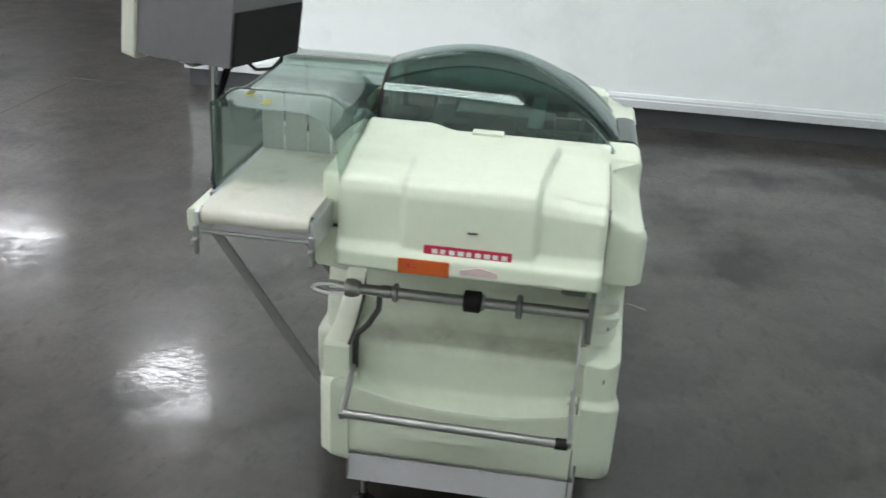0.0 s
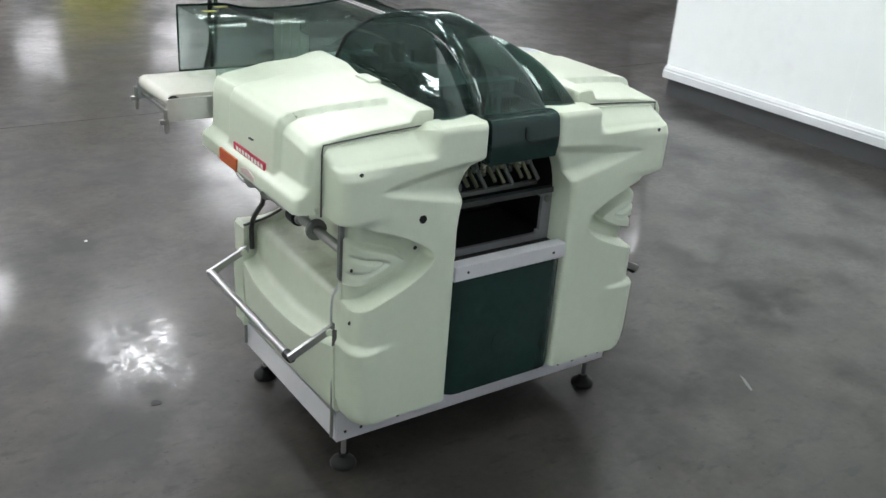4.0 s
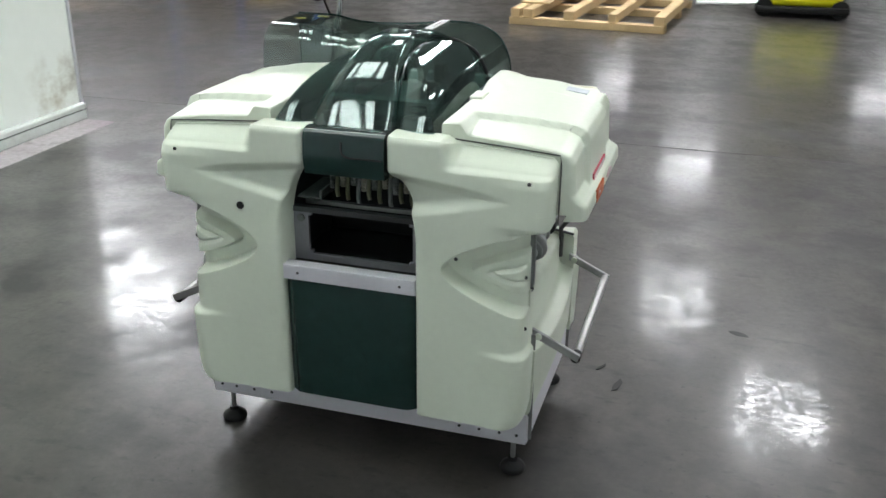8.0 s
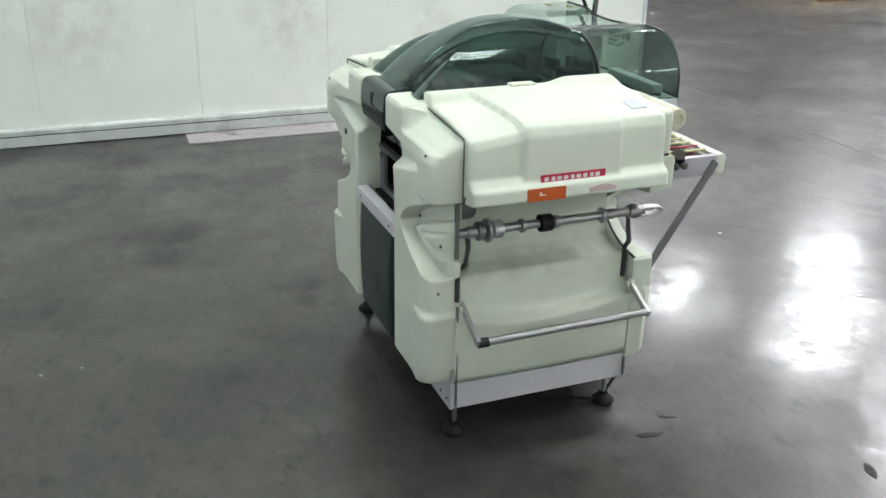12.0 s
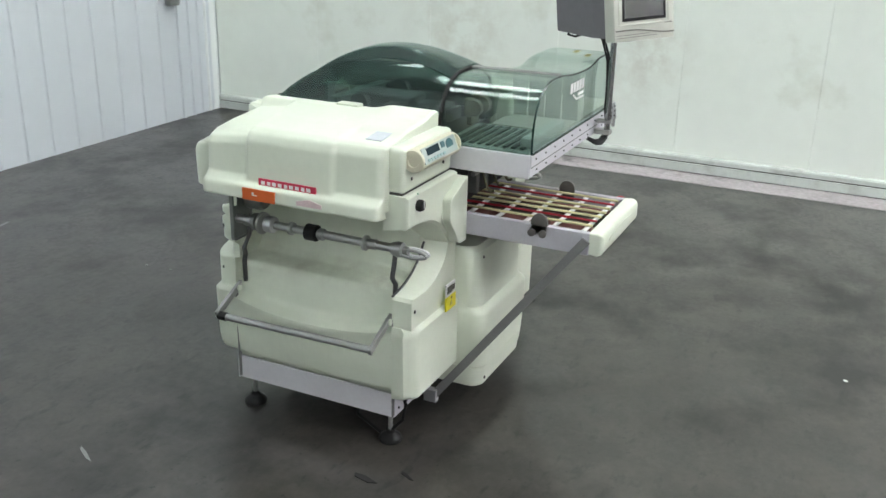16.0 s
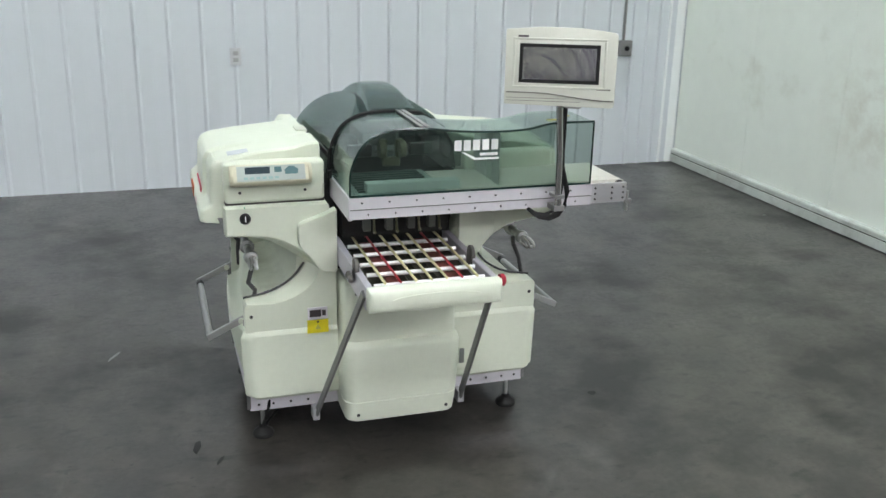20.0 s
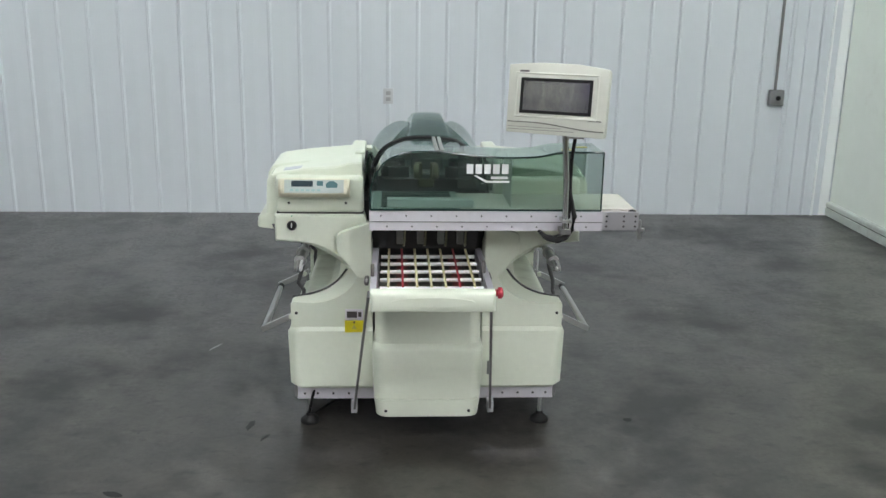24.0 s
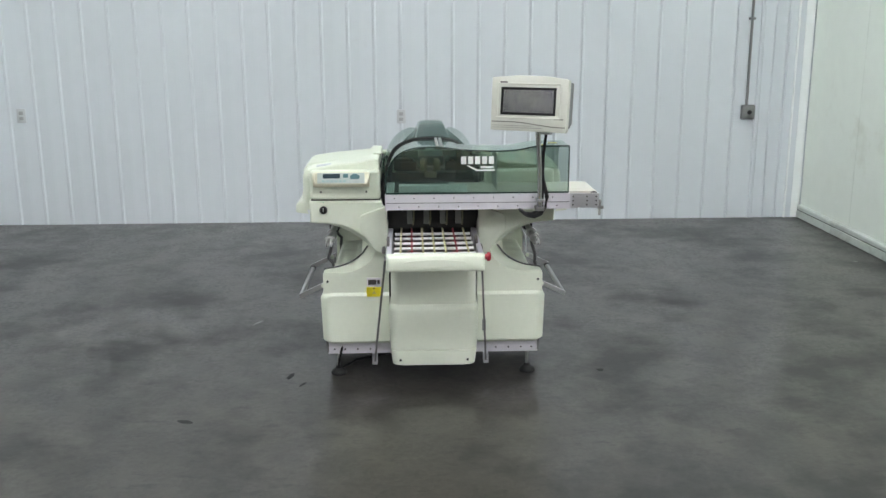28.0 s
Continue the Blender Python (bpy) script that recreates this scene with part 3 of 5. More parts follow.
# back shells, one each side of the green middle strip
def back_shell(s):
    xo = [(0.198, 0.474), (0.206, 0.486), (0.225, 0.496), (0.26, 0.502), (0.424, 0.506), (0.440, 0.492), (0.60, 0.490), (0.775, 0.490), (0.792, 0.548), (1.0, 0.553)]

    def x_in(z):
        if z < 0.70:
            return 0.194
        if z < 0.885:
            return 0.122 + 0.072 * math.sqrt(max(0.0, 1 - ((z - 0.70) / 0.185) ** 2))
        return 0.118

    def depth(x, z, xe):
        y = 0.376
        # rounded outer corner
        r = 0.05 if z < 0.78 else 0.035
        d = x - (xe - r)
        if d > 0:
            y -= r - math.sqrt(max(0.0, r * r - d * d))
        # rounded inner edge at the opening
        d = x_in(z) + 0.022 - x
        if d > 0:
            y -= 0.55 * (0.022 - math.sqrt(max(0.0, 0.022 ** 2 - d * d)))
        # lens-shaped recess with two raised steps in it
        for tip, h, p, dz in ((0.268, 0.122, 0.58, -0.055), (0.341, 0.068, 0.58, 0.034), (0.386, 0.037, 0.6, -0.010), (0.403, 0.026, 0.6, 0.013)):
            if x > tip:
                half = h * ((x - tip) / (0.50 - tip)) ** p
                y += dz * sm(half - abs(z - 0.655), -0.002, 0.010)
        # spear-shaped hollow that runs out towards the corner
        if x < 0.45:
            k = max(0.0, 1 - (x - 0.17) / 0.28)
            half = 0.055 * k ** 0.75
            off = z - (0.862 - 0.012 * k)
            y -= 0.034 * k ** 0.6 * sm(half - abs(off), -0.004, 0.03)
        # slanted hollow under the hood's edge
        if z > 0.925:
            k = sm(x, 0.262, 0.305)
            y -= k * (0.018 * sm(z, 0.925, 0.945) + 0.055 * sm(z, 0.935, 1.0))
            d = z - 0.985
            if d > 0:
                y -= (1 - k) * (0.02 - math.sqrt(max(0.0, 0.0004 - min(d, 0.0199) ** 2)))
        # crease above the lower third
        y += 0.013 * sm(x, 0.345, 0.50) * (1 - sm(z, 0.418, 0.436))
        # soft fold under the band
        y += 0.012 * sm(z, 0.77, 0.80) * sm(x, 0.36, 0.52) * (1 - sm(z, 0.90, 0.93))
        return y

    nz = [0.198 + 0.804 * j / 240 for j in range(241)]
    crown = [(0.0, 1.002), (0.262, 1.000), (0.300, 0.982), (0.42, 0.976), (0.56, 0.964)]

    def front(u, v):
        z = nz[round(v * 240)]
        xe = track(xo, z)
        x = x_in(z) + (xe - x_in(z)) * u
        y = depth(x, z, xe)
        if z > 0.92:
            z = 0.92 + (z - 0.92) * (track(crown, x) - 0.92) / 0.082
        return (s * x, y, z)

    def rear(u, v):
        x, _, z = front(u, v)
        return (x, 0.29 if z > 0.25 else 0.298, z)

    ob = part("back_shell", shell(110, 240, front, rear), CREAM, machine, "cream moulded back shell with lens-shaped recess")
    part("seam", tube([(s * 0.232, 0.2965, 0.993), (s * 0.29, 0.2965, 0.990), (s * 0.42, 0.2965, 0.982), (s * 0.553, 0.2965, 0.972), (s * 0.5565, 0.2965, 0.95), (s * 0.556, 0.2965, 0.79)], 0.0020, 6), CREAM_SEAM, ob, "dark seam under the hood's back edge")
    for x, z in ((0.495, 0.917), (0.485, 0.645), (0.292, 0.668), (0.49, 0.50)):
        xe = track(xo, z)
        screw((s * x, depth(x, z, xe), z), "y", ob, 0.0055)
    return ob


shell_e, shell_w = back_shell(1), back_shell(-1)
part("lock_hole", lathe([(0.011, 0), (0.011, 0.003), (0.006, 0.003)], (0.31, 0.3755, 0.772), "y", 16), BLACK, shell_e, "small black lock")

# green middle strip of the back
part("green_panel", shell(16, 24, lambda u, v: ((u - 0.5) * 0.386, 0.372 + 0.010 * math.sin(math.pi * v) * math.sin(math.pi * u) ** 0.3 - 0.02 * sm(abs(u - 0.5), 0.42, 0.5), 0.204 + 0.362 * v), lambda u, v: ((u - 0.5) * 0.386, 0.30, 0.204 + 0.362 * v)), GREEN, machine, "glossy dark green back panel")
part("badge", prism([(0.052 * math.cos(a), 0.345 + 0.045 * math.sin(a)) for a in (2 * math.pi * k / 24 for k in range(24))], "y", 0.380, 0.3826), GREEN, machine, "faint round boss on the green panel")
strip = part("aluminium_strip", box(-0.194, 0.194, 0.335, 0.374, 0.567, 0.611, 0.002), ALU_WHITE, machine, "white aluminium cross strip", smooth=False)
for x in (-0.15, 0.15):
    screw((x, 0.374, 0.589), "y", strip, 0.004)
part("window_frame", boxes((-0.196, -0.160, 0.278, 0.290, 0.596, 0.755), (0.150, 0.196, 0.278, 0.290, 0.596, 0.755), (-0.160, 0.150, 0.278, 0.290, 0.596, 0.616), (-0.160, -0.150, 0.278, 0.290, 0.616, 0.626), (0.140, 0.150, 0.278, 0.290, 0.616, 0.626), (-0.160, -0.150, 0.278, 0.290, 0.730, 0.740), (0.140, 0.150, 0.278, 0.290, 0.730, 0.740)), DULL_ALU, machine, "aluminium frame round the dark opening", smooth=False)
part("window_bar", box(-0.196, 0.196, 0.276, 0.296, 0.741, 0.756), LEVER, machine, "dark steel bar over the opening", smooth=False)
for x in (-0.174, 0.170):
    part("bolt", lathe([(0.011, 0), (0.011, 0.006), (0.007, 0.008)], (x, 0.290, 0.722), "y", 12), MECH, machine)
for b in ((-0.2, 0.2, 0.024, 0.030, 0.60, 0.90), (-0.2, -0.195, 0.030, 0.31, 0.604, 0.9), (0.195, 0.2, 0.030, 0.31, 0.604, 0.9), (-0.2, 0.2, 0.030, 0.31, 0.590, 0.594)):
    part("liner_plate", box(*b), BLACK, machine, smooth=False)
part("shelf_plate", boxes((0.115, 0.19, 0.09, 0.268, 0.772, 0.778), (0.115, 0.123, 0.09, 0.268, 0.778, 0.800), bevel=0.002), MECH, machine, "dull grey plate beside the grippers", smooth=False)
part("gripper_rail", box(-0.185, 0.185, 0.176, 0.192, 0.868, 0.884), MECH, machine, "grey rail over the grippers", smooth=False)
part("lower_rail", box(-0.185, 0.185, 0.216, 0.228, 0.742, 0.754), MECH, machine, smooth=False)
for k in range(9):
    x = -0.162 + k * 0.0315
    d = 0.007 * (k % 3)
    g = part("gripper", tube(rounded([(x, 0.184, 0.876), (x + 0.003, 0.196, 0.842), (x - 0.002, 0.218, 0.800 + d), (x - 0.009, 0.238, 0.776 + d), (x - 0.014, 0.242, 0.764 + d)], 0.006, 3), 0.0062, 8), MECH if k % 3 == 0 else BRASS, machine, "olive hooked film gripper")
    part("spring", lathe([(0.007 + 0.0025 * (j % 2), 0.0045 * j) for j in range(11)] + [(0.003, 0.05)], (x + 0.013, 0.216, 0.806 - d), "z", 8), SPRING if k % 2 else MECH, g)
    part("gripper_block", box(x - 0.008, x + 0.010, 0.196, 0.214, 0.838 - d, 0.858 - d, 0.002), BRASS if k % 2 else DARK, g, smooth=False)
bridge = part("green_bridge", shell(14, 24, lambda u, v: ((u - 0.5) * 0.226, *along(rounded([(0.372, 0.884), (0.380, 0.93), (0.372, 1.003), (0.33, 1.008), (0.28, 0.99)], 0.03), v)), lambda u, v: ((u - 0.5) * 0.226, 0.28 + 0.06 * (1 - v), 0.884 + 0.10 * v)), GREEN, machine, "dark green bridge between the shells")
part("grip_line", tube(rounded([(0.004, 0.3775, 0.978), (0.004, 0.3795, 0.948), (-0.012, 0.3800, 0.938), (-0.106, 0.3800, 0.938)], 0.014, 4), 0.0022, 6), BLACK, bridge, "thin dark grip outline")


# end covers below the film bay
def end_cover(s):
    path = rounded([(0.482, 0.187), (0.504, 0.214), (0.510, 0.412), (0.472, 0.424), (0.462, 0.438), (0.464, 0.514), (0.454, 0.526), (0.372, 0.533), (0.346, 0.552), (0.332, 0.60), (0.322, 0.81)], 0.006, 3)

    def face(u, v):
        y = -0.297 + 0.588 * u
        x, z = along(path, v)
        k = 1 - (abs(y) / 0.30) ** 2.2
        x += 0.022 * k * (1 - sm(z, 0.40, 0.54)) * sm(z, 0.17, 0.30)
        z -= 0.026 * k * sm(z, 0.30, 0.40) * (1 - sm(z, 0.44, 0.50))
        if 0.56 < z < 0.80:
            x += 0.004 * math.sin((z - 0.56) / 0.24 * math.pi) * math.cos(y * 12)
        return (s * x, y, z)

    return part("end_cover", shell(30, 120, face, lambda u, v: (s * 0.29, face(u, v)[1], face(u, v)[2])), CREAM_SOILED_SHADED, machine, "cream moulded end cover, its shelf painted with dirt and bay shade, below the film roll bay")


# hoods over both ends
def hood(s):
    prof = rounded([(0.243, 0.93), (0.243, 1.031), (0.30, 1.033), (0.46, 1.022), (0.566, 1.009), (0.590, 0.998), (0.602, 0.974), (0.608, 0.850), (0.626, 0.840), (0.629, 0.802), (0.585, 0.797)], 0.007, 4)
    n = 170
    rings = []
    ys = [-0.312, -0.311, -0.309, -0.306, -0.302] + [-0.297 + 0.586 * k / 96 for k in range(97)] + [0.292, 0.294, 0.295]
    for y in ys:
        ring = []
        for k in range(n):
            x, z = along(prof, k / (n - 1))
            # the front strip of the outer face lies back behind a fold
            mid = sm(y, -0.166, -0.152)
            x += 0.012 * (mid - 1) * sm(x, 0.50, 0.59) * sm(z, 0.845, 0.862)
            if z > 1.0:
                z -= 0.006 * (1 - mid) * sm(x, 0.42, 0.50)
            # the back falls away behind a curved fold, but for a raised block at the inner corner
            fold = 0.138 + 0.16 * max(0.0, 0.56 - x) ** 1.2
            step = (0.015 + 0.014 * max(0.0, y - fold) / 0.14) * sm(y, fold - 0.005, fold + 0.010) * sm(x, 0.288, 0.315)
            edge = 0.003 * sm(y, 0.288, 0.295) ** 2 + 0.005 * (1 - sm(y, -0.312, -0.304)) ** 2
            if z > 0.90:
                z -= (step + edge) * sm(z, 0.90, 1.0)
            if 0.848 < z < 1.0 and x > 0.55:
                x -= 0.013 * sm(y, fold - 0.006, fold + 0.012) * sm(z, 0.848, 0.870)
            # block that rises at the inner front corner
            if z > 0.99:
                z += 0.015 * sm(-y, 0.085, 0.165) * (1 - sm(x, 0.255, 0.345))
            # ends rounded in plan
            for d in (y + 0.312, 0.295 - y):
                if d < 0.022:
                    x -= (0.022 - math.sqrt(max(0.0, 0.022 ** 2 - (0.022 - d) ** 2))) * sm(x, 0.45, 0.60) * 0.8
            ring.append((s * x, y, z))
        ring.append((s * 0.575, y, 0.815))
        ring.append((s * 0.243, y, 0.815))
        rings.append(ring)
    ob = part("hood", loft(rings), CREAM, machine, "cream moulded hood over the film roll bay")
    red = part("red_label", box(s * 0.600, s * 0.6118, -0.106, 0.092, 0.8445, 0.868, 0.0), RED_LABEL, ob, "red name label with white bars", smooth=False)
    for k in range(9):
        y = -0.088 + k * 0.0197
        part("bar", box(s * 0.6117, s * 0.6126, y, y + (0.0135, 0.011, 0.0125)[k % 3], 0.851, 0.862), INK, red, smooth=False)
    orange = part("orange_label", box(s * 0.6235, s * 0.6305, 0.024 if s < 0 else -0.161, 0.139 if s < 0 else -0.045, 0.803, 0.838, 0.0), ORANGE, ob, "orange warning label", smooth=False)
    part("mark", boxes((s * 0.6302, s * 0.6312, 0.098 if s < 0 else -0.140, 0.104 if s < 0 else -0.134, 0.818, 0.828), (s * 0.6302, s * 0.6312, 0.086 if s < 0 else -0.130, 0.098 if s < 0 else -0.118, 0.818, 0.821)), INK if s < 0 else RED_LABEL, orange, smooth=False)
    part("faded_sticker", shell(12, 4, lambda u, v: (s * 0.6292, -0.05 - 0.085 * u if s < 0 else -0.02 + 0.085 * u, 0.812 + (0.022 - 0.02 * abs(u - 0.5)) * v), lambda u, v: (s * 0.622, -0.05 - 0.085 * u if s < 0 else -0.02 + 0.085 * u, 0.812 + (0.022 - 0.02 * abs(u - 0.5)) * v)), PINK, ob, "faded pink sticker")
    part("latch", box(s * 0.240, s * 0.278, -0.05, 0.03, 1.026, 1.039, 0.004), CREAM, ob, "low cream latch tab")
    if s > 0:
        part("scratch", box(0.605, 0.6108, -0.01, 0.012, 0.905, 0.908), DARK_INK, ob)
    else:
        part("paper_label", shell(4, 2, lambda u, v: (-0.53 + 0.08 * u, -0.275 + 0.05 * v, 1.0068 + 0.0098 * u + 0.003), lambda u, v: (-0.53 + 0.08 * u, -0.275 + 0.05 * v, 1.0068 + 0.0098 * u - 0.006)), mat("pale_paper", (0.50, 0.53, 0.57), 0.6, vary=0.15, scale=60), ob, "pale printed paper label", smooth=False)
    return ob


for s in (1, -1):
    end_cover(s)
    hood(s)


# front: lower blocks, arms and caps
def front_shell(s):
    low = part("front_block", shell(26, 40, lambda u, v: (s * (0.205 + (track([(0, 0.300), (0.06, 0.312), (0.9, 0.318), (1, 0.306)], v)) * u), -0.378 + 0.035 * sm(u, 0.86, 1.0) ** 2 + 0.012 * sm(v, 0.955, 1) + 0.012 * (1 - sm(v, 0, 0.05)), 0.186 + 0.246 * v), lambda u, v: (s * (0.205 + 0.306 * u), -0.298, 0.186 + 0.246 * v)), CREAM, machine, "cream lower front shell")
    near = [(0.205, 0.43), (0.508, 0.43), (0.508, 0.520), (0.500, 0.530), (0.415, 0.532), (0.375, 0.540), (0.34, 0.552), (0.310, 0.570), (0.285, 0.592), (0.270, 0.615), (0.262, 0.640), (0.205, 0.640)]
    far = [(0.205, 0.43), (0.508, 0.43), (0.508, 0.520), (0.500, 0.530), (0.430, 0.540), (0.395, 0.550), (0.365, 0.566), (0.337, 0.585), (0.315, 0.606), (0.302, 0.626), (0.294, 0.646), (0.205, 0.640)]
    up = part("front_corner", loft([[(s * x, y, z) for x, z in line] for y, line in ((-0.358, [(0.205 + (x - 0.205) * 0.99, z - 0.003 * (z > 0.5)) for x, z in near]), (-0.364, [(x, z - 0.006 * (0.21 < x < 0.50 and z > 0.5)) for x, z in near]), (-0.350, near), (-0.298, far))][1:]), CREAM, machine, "cream front corner sweeping up to the arm")
    screw((s * 0.488, -0.364, 0.487), "y", up, 0.006, -1)
    part("edge_strap", tube(rounded([(s * 0.506, -0.299, 0.531), (s * 0.44, -0.299, 0.541), (s * 0.385, -0.299, 0.560), (s * 0.335, -0.299, 0.594), (s * 0.302, -0.299, 0.640)], 0.03, 4), 0.0042, 6), LEVER, up, "dark strap along the bay's edge")
    near = [(0.205, 0.630), (0.262, 0.634), (0.274, 0.648), (0.292, 0.668), (0.316, 0.692), (0.345, 0.715), (0.38, 0.736), (0.42, 0.751), (0.48, 0.761), (0.556, 0.766), (0.558, 0.864), (0.235, 0.864), (0.205, 0.75)]
    far = [(0.205, 0.630), (0.290, 0.640), (0.300, 0.648), (0.316, 0.660), (0.338, 0.676), (0.366, 0.695), (0.398, 0.714), (0.432, 0.730), (0.485, 0.746), (0.556, 0.756), (0.558, 0.864), (0.235, 0.864), (0.205, 0.75)]
    front = [(x + (0.006 if x < 0.22 else -0.006), z + (0.007 if z < 0.80 else -0.007)) for x, z in near]
    part("arm", loft([[(s * x, y, z) for x, z in line] for y, line in ((-0.374, front), (-0.366, near), (-0.350, near), (-0.296, far))]), CREAM, machine, "cream curved arm over the film bay")
    part("arm_tip", prism(rounded([(s * 0.207, 0.634), (s * 0.260, 0.636), (s * 0.296, 0.690), (s * 0.330, 0.728), (s * 0.332, 0.80), (s * 0.207, 0.845)], 0.016, 4), "y", -0.402, -0.360, 0.014, 3), CREAM, machine, "cream squared arm end")
    cap = part("front_cap", box(s * 0.236, s * 0.553, -0.358, -0.300, 0.868, 1.000, 0.014, 3), CREAM, machine, "cream front cap under the hood")
    part("seam", box(s * 0.238, s * 0.551, -0.352, -0.310, 0.862, 0.870), CREAM_SEAM, cap, smooth=False)
    for x in (0.505, 0.30):
        screw((s * x, -0.358, 0.905), "y", cap, 0.005, -1)
    return cap


cap_e, cap_w = front_shell(1), front_shell(-1)
tilt = Matrix.Translation((-0.41, -0.382, 0.966)) @ Matrix.Rotation(radians(-22), 4, "X")
panel = part("control_panel", prism([(max(-0.018, 0.004 + 0.034 * math.cos(a)), 0.034 * math.sin(a)) for a in (2 * math.pi * (k + 0.5) / 28 for k in range(28))], "x", -0.118, 0.118, 0.002), GOLD, machine, "gold-edged control panel with display and keys")
panel.matrix_local = tilt
part("face_plate", box(-0.105, 0.105, -0.0205, -0.017, -0.022, 0.025), FACE, panel, "pale face plate", smooth=False)
part("display", box(-0.080, -0.004, -0.0225, -0.0204, 0.000, 0.021), LCD, panel, "dark display", smooth=False)
part("small_display", box(0.010, 0.032, -0.0225, -0.0204, 0.003, 0.020), TEAL_DARK, panel, smooth=False)
part("key_cluster", prism([(0.043, -0.004), (0.082, -0.004), (0.084, 0.010), (0.070, 0.020), (0.055, 0.020), (0.041, 0.010)], "y", -0.0225, -0.0204), TEAL_DARK, panel, "dark teal key cluster", smooth=False)
for k in range(6):
    part("key", box(-0.085 + k * 0.019, -0.072 + k * 0.019, -0.0222, -0.0204, -0.017, -0.009), TEAL, panel, smooth=False)
for k in (-1, 1):
    part("end_roll", lathe([(0.033, 0.0), (0.033, 0.007), (0.031, 0.010), (0.018, 0.010), (0.016, 0.006), (0.006, 0.006)] if k > 0 else [(0.006, 0.004), (0.016, 0.004), (0.018, 0.0), (0.031, 0.0), (0.033, 0.003), (0.033, 0.010)], (0.116 * k - (0.010 if k < 0 else 0), 0.004, 0.0), "x", 24), GOLD, panel)
knob = part("knob", lathe([(0.017, 0), (0.018, -0.012), (0.014, -0.02), (0.006, -0.022)], (-0.494, -0.372, 0.826), "y", 16), BLACK, machine, "black round knob")
part("pointer", box(-0.4955, -0.4925, -0.395, -0.393, 0.82, 0.838), INK, knob, smooth=False)
part("green_mark", box(-0.496, -0.492, -0.3735, -0.372, 0.848, 0.862), mat("green_ink", (0.02, 0.3, 0.15), 0.5), machine, smooth=False)

# centre skirt under the infeed tray
def rr(hw, y0, y1, z, r=0.045, n=6):
    """A rounded rectangle, round at the front corners."""
    pts = [(-hw, y1, z)]
    for cx, a0 in ((-hw + r, math.pi), (hw - r, 1.5 * math.pi)):
        for k in range(n + 1):
            a = a0 + 0.5 * math.pi * k / n
            pts.append((cx + r * math.cos(a), y0 + r + r * math.sin(a), z))
    return pts + [(hw, y1, z)]


skirt = part("front_skirt", loft([rr(0.180, -0.440, -0.28, 0.100), rr(0.192, -0.456, -0.28, 0.107), rr(0.198, -0.464, -0.28, 0.16), rr(0.199, -0.465, -0.28, 0.178), rr(0.196, -0.461, -0.28, 0.180), rr(0.199, -0.466, -0.28, 0.183), rr(0.204, -0.472, -0.28, 0.30), rr(0.205, -0.472, -0.28, 0.372), rr(0.202, -0.466, -0.28, 0.386), rr(0.196, -0.448, -0.28, 0.396), rr(0.196, -0.444, -0.28, 0.50), rr(0.195, -0.440, -0.28, 0.585), rr(0.186, -0.425, -0.28, 0.602)]), CREAM, machine, "cream moulded front skirt with a soft ledge")
for x in (-0.155, 0.155):
    screw((x, -0.461, 0.133), "y", skirt, 0.006, -1)
    screw((x, -0.442, 0.565), "y", skirt, 0.005, -1)
plate = part("rating_plate", box(-0.306, -0.240, -0.383, -0.379, 0.465, 0.507), ALU_WHITE, machine, "small metal rating plate", smooth=False)
part("plate_print", boxes((-0.30, -0.262, -0.3845, -0.383, 0.475, 0.499), (-0.258, -0.246, -0.3845, -0.383, 0.478, 0.497)), DARK_INK, plate, smooth=False)
tag = part("yellow_tag", box(-0.308, -0.238, -0.385, -0.3795, 0.418, 0.463), YELLOW, machine, "yellow warning tag", smooth=False)
part("tag_print", prism([(-0.283, 0.431), (-0.263, 0.431), (-0.273, 0.449)], "y", -0.3865, -0.385), FADED_YELLOW, tag, smooth=False)
part("tag_hole", lathe([(0.004, 0), (0.004, -0.001), (0.002, -0.0015)], (-0.273, -0.385, 0.4575), "y", 8), DARK_INK, tag)
part("vent", box(0.228, 0.245, -0.3815, -0.377, 0.245, 0.300, 0.001), MECH, machine, "small grey vent plate", smooth=False)

# infeed tray
tray = part("infeed_tray", boxes((-0.204, -0.182, -0.80, -0.30, 0.652, 0.722), (0.178, 0.200, -0.80, -0.30, 0.652, 0.722), (-0.19, 0.19, -0.78, -0.32, 0.655, 0.665), bevel=0.002), TRAY, machine, "mauve-grey steel infeed tray", smooth=False)
part("tray_pan", box(-0.178, 0.176, -0.79, -0.31, 0.667, 0.672), OLIVE, tray, smooth=False)
for k in range(5):
    y = -0.770 + k * 0.094
    part("roller", tube([(-0.172, y, 0.713), (0.168, y, 0.714)], 0.0068, 12), BRIGHT, tray, "bright steel cross roller")
for k in range(7):
    x = -0.144 + k * 0.047
    red = k in (1, 5)
    part("cord", tube([(x, -0.79, 0.7265), (x, -0.31, 0.7265)], 0.0042 if not red else 0.0036, 8), RED if red else CORD, tray, "red drive cord" if red else "")
CLAMP = mat("brown_grey_clamp", (0.085, 0.078, 0.072), 0.45, vary=0.15, scale=30)
FLAP = mat("dull_red_flap", (0.13, 0.035, 0.027), 0.55, vary=0.2, scale=30)
for x in (-0.097, 0.091):
    part("red_belt", box(x - 0.019, x + 0.019, -0.78, -0.315, 0.694, 0.699), FLAP, tray, "dull red flat belt under the cord", smooth=False)
for k in range(3):
    x = -0.050 + k * 0.047
    part("guide_rib", box(x - 0.004, x + 0.004, -0.775, -0.33, 0.672, 0.700), OLIVE, tray, smooth=False)
